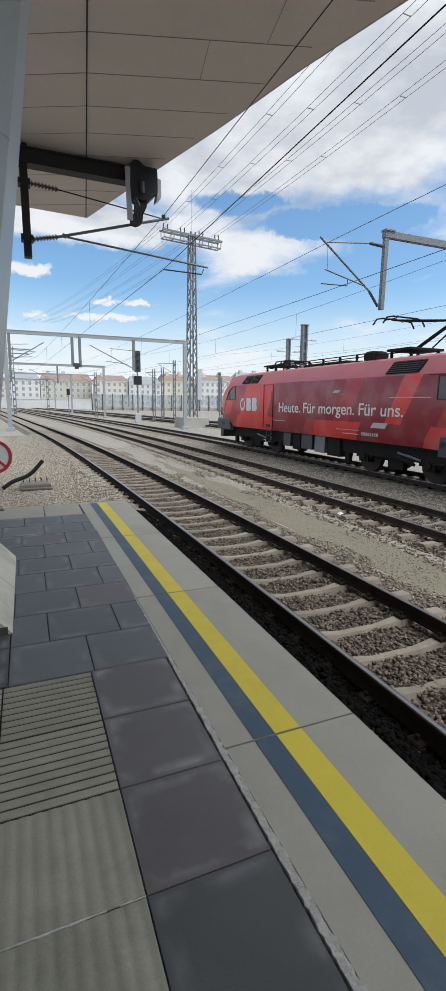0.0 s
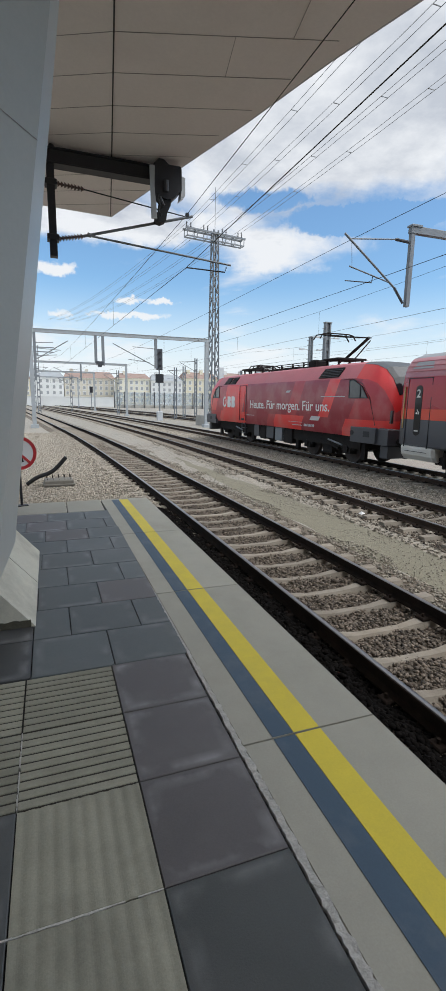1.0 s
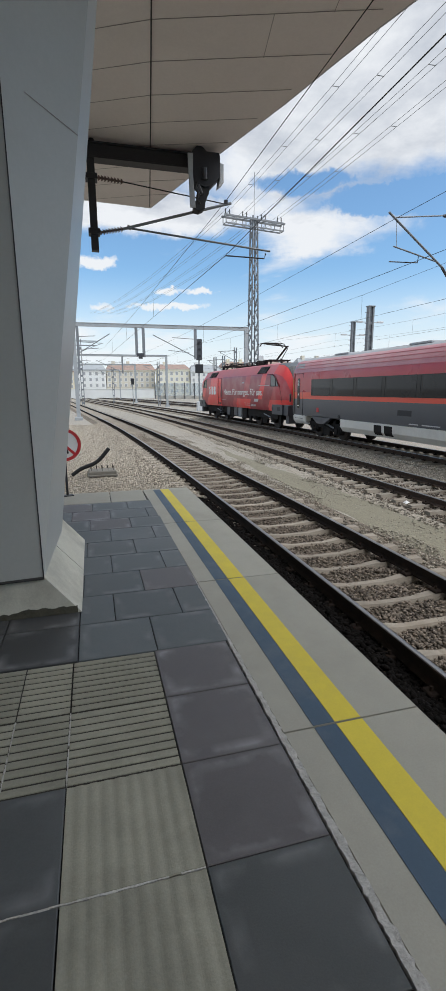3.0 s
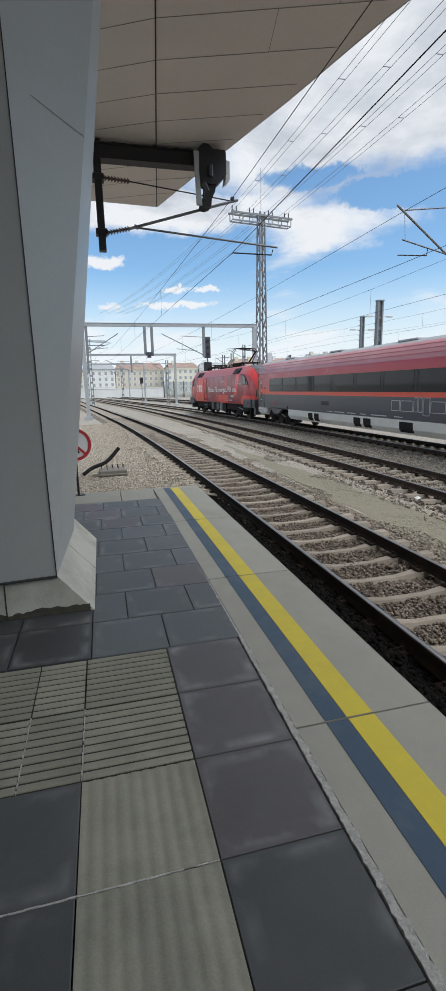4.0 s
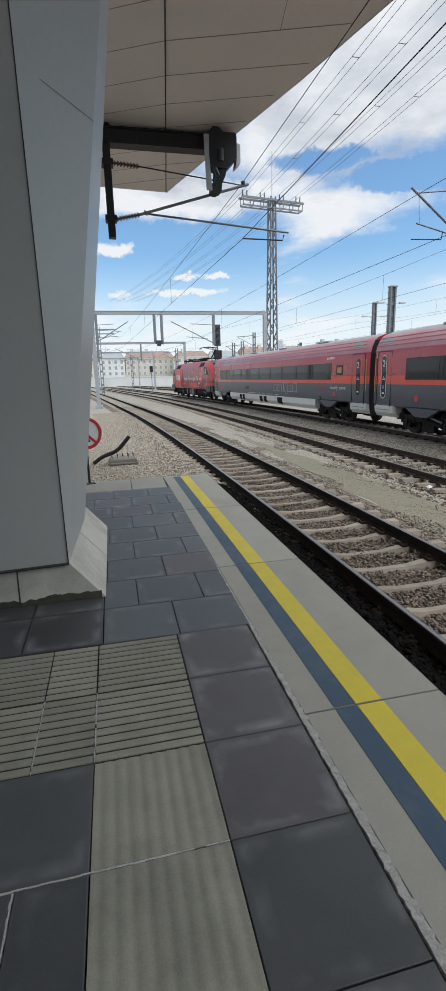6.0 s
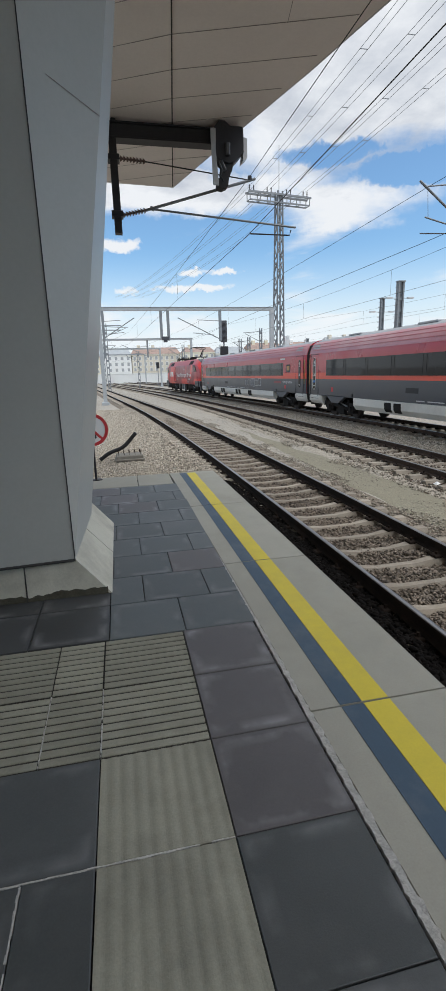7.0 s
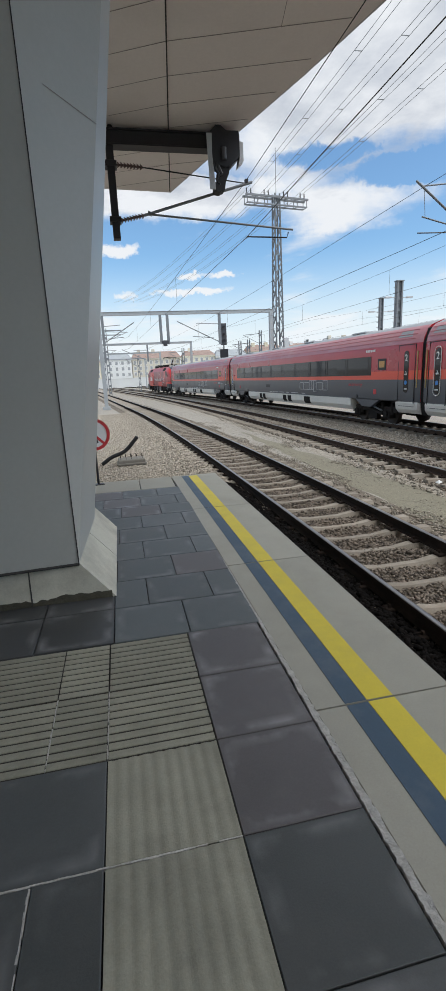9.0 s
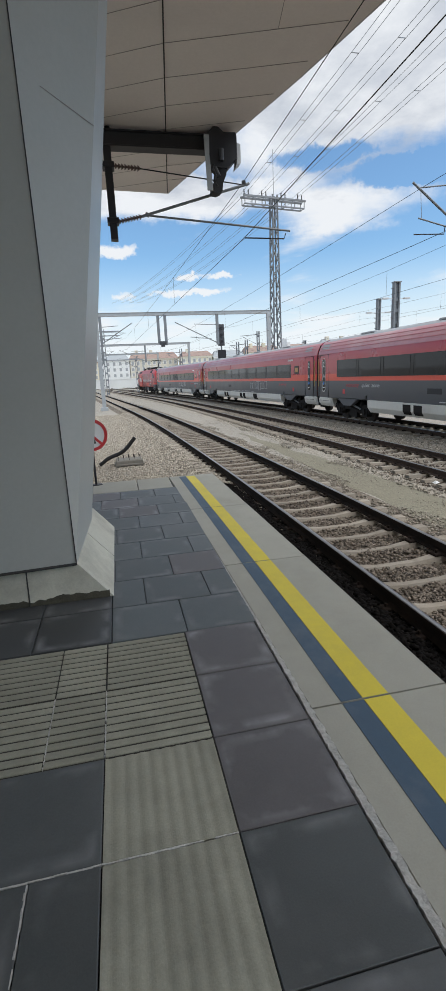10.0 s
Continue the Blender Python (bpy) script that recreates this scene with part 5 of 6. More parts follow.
# ---- things by the platform ----
def build_sign():
    th = thing("no_entry_sign", "round red-rimmed prohibition sign on a black post", "sign", pose(-0.47, 8.13, 0, 0, 0, 14))
    s = Shape()
    s.tube((0, 0, 0.0), (0, 0, 0.98), 0.02)
    s.box((-0.09, -0.06, 0.0), (0.09, 0.06, 0.012))
    part("post", s, M_BLACK, th)
    s = Shape()
    s.tube((0.0, -0.022, 0.84), (0.0, -0.030, 0.84), 0.26, 0, 36)
    part("disc", s, M_WHITE, th, "white sign face")
    s = Shape()
    n = 40
    rings = []
    for k in range(n + 1):
        a = 2 * math.pi * k / n
        c, sn = math.cos(a), math.sin(a)
        rings.append([(r * c, yy, 0.84 + r * sn) for r, yy in ((0.212, -0.0305), (0.262, -0.0305), (0.262, -0.036), (0.212, -0.036))])
    s.loft(rings, 0, caps=False)
    part("red_rim", s, M_SIGNRED, th)
    s = Shape()
    s.bar((-0.15, -0.034, 0.99), (0.15, -0.034, 0.69), 0.006, 0.04)
    part("red_bar", s, M_SIGNRED, th)
    s = Shape()
    s.box((-0.02, -0.0325, 0.80), (0.03, -0.031, 0.98))
    s.bar((0.0, -0.032, 0.82), (-0.06, -0.032, 0.68), 0.003, 0.03)
    s.bar((0.02, -0.032, 0.82), (0.05, -0.032, 0.70), 0.003, 0.03)
    part("black_mark", s, M_BLACK, th)


build_sign()


def build_hose_box():
    th = thing("pit_cover", "low concrete service pit with metal hoops on the gravel", "service pit", pose(0.2, 15.6, GROUND_Z, 0, 0, 2))
    s = Shape()
    s.box((-0.42, -0.3, 0), (0.42, 0.3, 0.22), 0, 0.03)
    s.box((-0.46, -0.34, 0.05), (0.46, 0.34, 0.10), 0, 0.01)
    part("concrete_body", s, M_PIT, th)
    for k in range(5):
        s = Shape()
        x = -0.34 + 0.17 * k
        s.path([(x, -0.22, 0.2), (x, -0.22, 0.33), (x, 0.22, 0.33), (x, 0.22, 0.2)], 0.012)
        part("hoop", s, M_RAIL, th)
    h = thing("black_hose", "thick black rubber hose rising from the gravel", "hose")
    s = Shape()
    pts = []
    for k in range(17):
        t = k / 16
        pts.append(Vector((-0.72 + 1.16 * t, 15.55 - 0.15 * t, GROUND_Z + 0.09 + 0.78 * (t ** 1.25) + 0.06 * math.sin(t * 7))))
    s.path(pts, 0.062, 0, 10)
    part("hose_body", s, M_RUBBER, h, smooth=True)


build_hose_box()


def build_scrap():
    th = thing("paper_scrap", "crumpled white paper scrap lying by the rail", "litter", pose(6.9, 9.35, -0.90, 0, 0, 20))
    s = Shape()
    s.add([(-0.07, -0.05, 0), (0.06, -0.06, 0.02), (0.08, 0.05, 0), (-0.05, 0.06, 0.015), (0.0, 0.0, 0.07), (0.03, 0.02, 0.01)], [(0, 1, 4), (1, 2, 4), (2, 3, 4), (3, 0, 4), (0, 3, 5), (1, 0, 5), (2, 1, 5), (3, 2, 5)])
    part("paper", s, M_WHITE, th)


build_scrap()

# ---- the train ----
# local frames: y ahead, z from the rail head, the platform side is -x
def side_text(x, y, z):
    """A frame for lettering on the platform side, running towards the rear."""
    return Matrix(((0, 0, -1, x), (-1, 0, 0, y), (0, 1, 0, z), (0, 0, 0, 1)))


def wheelset(parent, y, r):
    s = Shape()
    for sx in (-1, 1):
        s.tube((sx * 0.69, 0, 0), (sx * 0.82, 0, 0), r, 0, 28)
        s.tube((sx * 0.66, 0, 0), (sx * 0.69, 0, 0), r + 0.03, 0, 28)
        s.tube((sx * 0.82, 0, 0), (sx * 0.835, 0, 0), r * 0.86, 0, 28)
        s.tube((sx * 0.835, 0, 0), (sx * 0.90, 0, 0), 0.13, 0, 12)
        for k in range(4):
            a = k * math.pi / 2
            s.tube((sx * 0.84, r * 0.6 * math.cos(a), r * 0.6 * math.sin(a)), (sx * 0.846, r * 0.6 * math.cos(a), r * 0.6 * math.sin(a)), 0.05, 0, 8)
    s.tube((-0.7, 0, 0), (0.7, 0, 0), 0.09, 0, 10)
    return part("wheelset", s, M_WHEEL, parent, smooth=True, m=pose(0, y, r))


def bogie(parent, y, base, r, heavy):
    s = Shape()
    for sx in (-1, 1):
        x = sx * 1.0
        s.box((x - 0.09, y - base / 2 - 0.75, r + 0.05), (x + 0.09, y + base / 2 + 0.75, r + 0.30), 0, 0.03)
        for d in (-1, 1):
            yc = y + d * base / 2
            s.box((x - 0.14, yc - 0.24, r - 0.20), (x + 0.14, yc + 0.24, r + 0.12), 0, 0.05)
            s.tube((x + sx * 0.12, yc, r), (x + sx * 0.2, yc, r), 0.13, 0, 10)
            s.tube((x + sx * 0.05, yc - 0.36, r - 0.05), (x + sx * 0.05, yc - 0.36, r + 0.45), 0.09, 0, 8)
            s.tube((x + sx * 0.05, yc + 0.36, r - 0.05), (x + sx * 0.05, yc + 0.36, r + 0.45), 0.09, 0, 8)
        s.tube((x + sx * 0.12, y - 0.9, r - 0.05), (x + sx * 0.12, y + 0.7, r + 0.32), 0.055, 0, 8)
        s.box((x - 0.05, y - 0.35, r - 0.3), (x + 0.15, y + 0.35, r + 0.5), 0, 0.05)
        if heavy:
            s.box((x - 0.1, y - base / 2 - 1.1, 0.22), (x + 0.05, y - base / 2 - 0.85, r + 0.3), 0, 0.03)
            s.box((x - 0.1, y + base / 2 + 0.85, 0.22), (x + 0.05, y + base / 2 + 1.1, r + 0.3), 0, 0.03)
    s.box((-0.9, y - 0.3, r), (0.9, y + 0.3, r + 0.3), 0, 0.03)
    b = part("bogie_frame", s, M_DARK, parent, "grimy dark bogie frame")
    for sx in (-1, 1):
        s = Shape()
        s.tube((sx * 1.16, y - base / 2 + 0.3, r + 0.12), (sx * 1.16, y - 0.2, r + 0.28), 0.04, 0, 8)
        part("damper", s, M_GALV, b)


WHEELS = []


def build_loco():
    lo = thing("locomotive", "red electric locomotive with slanted paint blocks and white slogan", "locomotive")
    Y = lambda s: s - 9.8
    sec = [(1.36, 0.0), (1.47, 0.09), (1.48, 0.45), (1.48, 0.72), (1.46, 0.765), (1.10, 0.955), (0.85, 0.985), (0.0, 1.0)]
    # s, bottom, top, width factor, lower nose push
    sts = [(0.72, 1.5, 2.25, 0.76), (0.82, 1.15, 2.75, 0.84), (1.10, 1.12, 3.35, 0.91), (1.45, 1.1, 3.72, 0.96), (1.9, 1.1, 3.90, 0.99), (2.6, 1.1, 3.98, 1.0), (3.6, 1.12, 4.0, 1.0),
           (9.8, 1.14, 4.0, 1.0), (16.0, 1.12, 4.0, 1.0), (17.0, 1.1, 3.98, 1.0), (17.7, 1.1, 3.90, 0.99), (18.2, 1.1, 3.72, 0.955), (18.65, 1.12, 3.35, 0.89), (19.05, 1.15, 2.75, 0.80), (19.18, 1.5, 2.25, 0.72)]
    rings = []
    for s, zb, zt, wf in sts:
        H = zt - zb
        full = 4.0 - 1.1
        pts = [(-w * wf, zb + H * u) for w, u in sec] + [(w * wf, zb + H * u) for w, u in reversed(sec[:-1])]
        rings.append([(x, Y(s), z) for x, z in pts])
    n = len(rings[0])
    mats = [0] * n
    for i in range(n):
        j = i if i < len(sec) - 1 else n - 2 - i
        mats[i] = 1 if 4 <= j <= 7 else 0
    mats[n - 1] = 2
    b = Shape()
    b.loft(rings, 0, mats=mats)
    for k, f in enumerate(b.f):
        ys = [b.v[i][1] for i in f]
        zs = [b.v[i][2] for i in f]
        mid = sum(ys) / len(ys)
        if abs(mid) > 7.0 and b.m[k] == 1 and max(zs) < 4.2:
            b.m[k] = 3
    body = part("body", b, [M_LOCO, M_LOCO_ROOF, M_DARK, M_RED], lo, smooth=True)
    for end, sg in ((0.72, 1), (19.18, -1)):
        # cab front: windscreen, grey cap, dark buffer beam, buffers
        e = lambda d: Y(end + sg * d)
        def shell(ks, js, push):
            sh = Shape()
            for k in ks:
                k0, k1 = (k, k + 1) if sg > 0 else (len(rings) - 1 - k, len(rings) - 2 - k)
                for i in range(n - 1):
                    jj = i if i < len(sec) - 1 else n - 2 - i
                    if jj in js:
                        q = [rings[k0][i], rings[k0][i + 1], rings[k1][i + 1], rings[k1][i]]
                        outer = [(x * 1.006, y - sg * push, z + push * 0.6) for x, y, z in q]
                        sh.add(list(q) + outer, [(4, 5, 6, 7), (0, 1, 5, 4), (1, 2, 6, 5), (2, 3, 7, 6), (3, 0, 4, 7)])
            return sh
        part("windscreen", shell((1, 2), (5, 6, 7), 0.02), M_GLASS, lo, "grey sloping cab windscreen")
        part("cab_roof_cap", shell((3, 4), (5, 6, 7), 0.012), M_CAP, lo, "matt grey cab roof cap")
        g = Shape()
        g.box((-1.40, min(e(-0.02), e(2.1)), 0.92), (1.40, max(e(-0.02), e(2.1)), 1.52), 0, 0.05)
        g.box((-1.488, min(e(0.55), e(2.0)), 0.94), (-1.30, max(e(0.55), e(2.0)), 1.52), 0, 0.03)
        g.box((-1.25, min(e(0.1), e(0.5)), 0.45), (1.25, max(e(0.1), e(0.5)), 0.92), 0, 0.05)
        bb = part("buffer_beam", g, M_BUFFER, lo, "dark grey buffer beam")
        for x in (-0.9, 0.9):
            g = Shape()
            g.tube((x, e(0), 1.06), (x, e(-0.42), 1.06), 0.11, 0, 12)
            g.box((x - 0.3, min(e(-0.42), e(-0.46)), 0.88), (x + 0.3, max(e(-0.42), e(-0.46)), 1.24), 0, 0.02)
            part("buffer", g, M_DARK, bb)
        for x in (-1.12, 1.12):
            g = Shape()
            g.box((x - 0.13, min(e(0.04), e(0.45)), 1.70), (x + 0.13, max(e(0.04), e(0.45)), 2.18), 0, 0.05)
            part("headlight", g, M_CABGLASS, lo)
        g = Shape()
        g.tube((-1.48, e(1.9), 1.28), (-1.5, e(1.9), 1.28), 0.1, 0, 12)
        part("jack_socket", g, M_BLACK, bb)
        g = Shape()
        g.box((-1.497, e(1.05) - 0.17, 1.16), (-1.47, e(1.05) + 0.17, 1.38), 0, 0.02)
        part("socket_flap", g, M_BLACK, bb)
    # side cab windows
    for s0, s1, sg in ((1.85, 2.95, 1), (17.75, 16.65, -1)):
        g = Shape()
        pr = [(Y(s1), 2.58), (Y(s1), 3.24), (Y(s1 - sg * 0.25), 3.25), (Y(s0 + sg * 0.35), 3.0), (Y(s0), 2.58)]
        g.prism(pr, -1.49, -1.40)
        w = part("cab_side_window", g, M_CABGLASS, lo, "grey cab side window")
        g = Shape()
        for (a, b1), (c, d) in zip(pr, pr[1:] + pr[:1]):
            g.bar((-1.488, a, b1), (-1.488, c, d), 0.03, 0.03)
        g.bar((-1.492, Y(s0 + sg * 0.42), 2.58), (-1.492, Y(s0 + sg * 0.42), 3.02), 0.04, 0.04)
        part("window_frame", g, M_BLACK, w)
        g = Shape()
        arc = [(-1.484, Y(s1 + sg * 0.4), 3.30), (-1.484, Y(s1 - sg * 0.2), 3.29), (-1.478, Y(s0 + sg * 0.35), 3.1), (-1.47, Y(s0 - sg * 0.1), 2.6), (-1.46, Y(s0 - sg * 0.5), 1.6)]
        g.path(arc, 0.012, 0, 5)
        part("panel_joint", g, M_JOINT, lo)
    # side door with rails
    g = Shape()
    for y in (Y(12.5), Y(13.4)):
        g.bar((-1.483, y, 1.28), (-1.483, y, 3.26), 0.03, 0.03)
    g.bar((-1.483, Y(12.5), 3.26), (-1.483, Y(13.4), 3.26), 0.02, 0.02)
    g.box((-1.488, Y(12.95) - 0.18, 1.3), (-1.46, Y(12.95) + 0.18, 1.42))
    part("machine_room_door", g, M_BLACK, lo)
    for y in (Y(12.58), Y(13.32)):
        g = Shape()
        g.path([(-1.48, y, 1.55), (-1.54, y, 1.6), (-1.54, y, 2.9), (-1.48, y, 2.95)], 0.016)
        part("handrail", g, M_RED, lo)
    # roof grilles on the slope
    for s0, s1 in ((3.8, 5.2), (14.2, 14.95), (15.1, 15.9)):
        g = Shape()
        x0, z0, x1, z1 = -1.485, 3.39, -1.19, 3.79
        g.add([(x0 + 0.02, Y(s0), z0), (x0 + 0.02, Y(s1), z0), (x1, Y(s1 - 0.1), z1), (x1, Y(s0 - 0.1), z1), (x0 + 0.3, Y(s0), z0), (x0 + 0.3, Y(s1), z0)], [(0, 1, 2, 3), (0, 4, 3), (1, 5, 2), (4, 5, 2, 3), (0, 1, 5, 4)])
        gr = part("air_grille", g, M_DARK, lo, "dark sloping air intake grille")
        sl = Shape()
        for k in range(6):
            t = (k + 0.5) / 6
            x, z = x0 + (x1 - x0) * t, z0 + (z1 - z0) * t
            sl.bar((x - 0.005, Y(s0 - 0.1 * t) + 0.04, z + 0.01), (x - 0.005, Y(s1 - 0.1 * t) - 0.04, z + 0.01), 0.02, 0.02)
        part("louvre", sl, M_BUFFER, gr)
    # roof gear
    for s in (6.3, 7.3, 8.3, 9.4, 10.4, 11.5, 12.5, 13.3):
        g = Shape()
        insulator(g, (-0.95, Y(s), 3.95), (-0.95, Y(s), 4.2), 0, 0.07, 3, 0.04)
        part("roof_insulator", g, M_DARK, lo)
    g = Shape()
    g.path([(-0.95, Y(6.0), 4.2), (-0.95, Y(13.5), 4.2)], 0.02)
    g.path([(-0.6, Y(5.0), 4.15), (-0.6, Y(14.5), 4.15)], 0.02)
    part("roof_busbar", g, M_DARK, lo)
    g = Shape()
    g.box((-0.5, Y(8.5), 3.98), (0.5, Y(11.5), 4.12), 0, 0.04)
    g.box((-0.8, Y(6.6), 3.98), (-0.1, Y(7.1), 4.3), 0, 0.08)
    part("roof_box", g, M_DARK, lo)
    # raised pantograph at the rear, lowered one ahead
    def panto(name, label, base, knee, head, z0, zk, zh):
        p = Shape()
        p.box((-0.75, Y(base) - 0.5, z0), (0.75, Y(base) + 0.6, z0 + 0.08), 0, 0.02)
        for x in (-0.6, 0.6):
            insulator(p, (x, Y(base) - 0.4, 3.95), (x, Y(base) - 0.4, z0), 0, 0.09, 3, 0.05)
            insulator(p, (x, Y(base) + 0.5, 3.95), (x, Y(base) + 0.5, z0), 0, 0.09, 3, 0.05)
        p.tube((0, Y(base), z0 + 0.08), (0, Y(knee), zk), 0.06, 0, 8)
        p.tube((0, Y(base - 0.7), z0 + 0.06), (0, Y(knee - 0.1), zk - 0.12), 0.025, 0, 6)
        pa = part("pantograph", p, M_DARK, lo, label)
        u = Shape()
        for x in (-0.35, 0.35):
            u.tube((x * 0.3, Y(knee), zk), (x, Y(head), zh - 0.08), 0.028, 0, 6)
        u.bar((-0.35, Y(head), zh - 0.08), (0.35, Y(head), zh - 0.08), 0.04, 0.04)
        part("upper_arm", u, M_DARK, pa)
        u = Shape()
        for d in (-0.25, 0.25):
            u.path([(-0.95, Y(head) + d, zh - 0.25), (-0.8, Y(head) + d, zh - 0.05), (-0.55, Y(head) + d, zh), (0.55, Y(head) + d, zh), (0.8, Y(head) + d, zh - 0.05), (0.95, Y(head) + d, zh - 0.25)], 0.03)
        for x in (-0.4, 0.4):
            u.bar((x, Y(head) - 0.3, zh - 0.05), (x, Y(head) + 0.3, zh - 0.05), 0.03, 0.03)
        part("collector_head", u, M_DARK, pa)
    panto("pantograph", "raised dark pantograph touching the wire", 5.4, 3.9, 6.3, 4.2, 5.0, 5.40)
    panto("pantograph", "folded dark pantograph lying on the roof", 14.2, 15.6, 13.2, 4.2, 4.32, 4.42)
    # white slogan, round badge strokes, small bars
    words = "Heute. Für morgen. Für uns.".split()
    at = 0.0
    squeeze = 0.0
    for turn in (0, 1):
        at = 0.0
        for word in words:
            text = lettering(word, 0.60, M_WHITE, lo, side_text(-1.487, Y(11.98) - at, 2.03), "slogan_word", 0.006)
            wide = max(v.co.x for v in text.data.vertices) * (squeeze or 1.0)
            if not turn:
                bpy.data.objects.remove(text)
            else:
                for v in text.data.vertices:
                    v.co.x *= squeeze
            at += wide + 0.165 * (squeeze or 1.0)
        squeeze = squeeze or 7.75 / (at - 0.165)
    g = Shape()
    n = 26
    ring = []
    for k in range(n + 1):
        a = math.radians(60 + 330 * k / n)
        ring.append([(-1.49, Y(15.72) - rr_ * 0.86 * math.cos(a), 2.33 + rr_ * math.sin(a)) for rr_ in (0.2, 0.33)] + [(-1.484, Y(15.72) - rr_ * 0.86 * math.cos(a), 2.33 + rr_ * math.sin(a)) for rr_ in (0.33, 0.2)])
    g.loft(ring, 0)
    for s in (15.18, 14.55):
        y = Y(s)
        g.prism([(y + 0.08, 2.0), (y - 0.34, 2.0), (y - 0.45, 2.09), (y - 0.46, 2.24), (y - 0.37, 2.33), (y - 0.43, 2.43), (y - 0.42, 2.58), (y - 0.32, 2.66), (y + 0.08, 2.66)], -1.49, -1.484)
    part("white_badge", g, M_WHITE, lo, "white block badge")
    g = Shape()
    g.box((-1.489, Y(6.3), 1.34), (-1.484, Y(7.2), 1.37))
    for k in range(8):
        g.box((-1.489, Y(6.15 - 0.11 * k), 1.33), (-1.484, Y(6.08 - 0.11 * k), 1.44))
    part("number_bars", g, M_PALELINE, lo)
    for s0, s1, z0, z1, mt in ((3.2, 4.9, 2.62, 2.65, 0), (11.4, 12.4, 1.62, 1.65, 0), (6.3, 7.6, 1.48, 1.50, 0), (5.0, 5.7, 1.62, 1.80, 0), (7.6, 7.95, 2.82, 2.92, 0)):
        sl = 0.12 if z1 - z0 > 0.06 else 0.0
        g = Shape()
        g.prism([(Y(s0), z0), (Y(s1), z0), (Y(s1 - sl), z1), (Y(s0 - sl), z1)], -1.488, -1.483)
        part("pale_streak", g, M_PALELINE, lo)
    # underframe gear
    rng = random.Random(8)
    for s0, s1, z0, mt in ((8.6, 9.3, 0.45, M_GALV), (9.5, 10.3, 0.5, M_BUFFER), (10.4, 11.0, 0.42, M_DARK), (7.6, 8.4, 0.4, M_DARK), (11.2, 11.8, 0.5, M_BUFFER)):
        g = Shape()
        g.box((-1.25, Y(s0), z0), (-0.6, Y(s1), 1.15), 0, 0.05)
        part("underfloor_case", g, mt, lo)
    g = Shape()
    g.box((-1.15, Y(2.5), 0.62), (1.15, Y(17.1), 1.13))
    part("underframe", g, M_DARK, lo)
    g = Shape()
    for z in (0.55, 0.85, 1.1):
        g.box((-1.42, Y(12.75), z), (-1.2, Y(13.2), z + 0.03))
    for y in (Y(12.75), Y(13.2)):
        g.bar((-1.38, y, 0.55), (-1.38, y, 1.2), 0.04, 0.04)
    part("steps", g, M_BUFFER, lo)
    for c in (4.85, 14.75):
        bogie(lo, Y(c), 3.0, 0.575, True)
        for d in (-1.5, 1.5):
            WHEELS.append((wheelset(lo, Y(c) + d, 0.575), Y(c) + d, 0.575))
    return lo


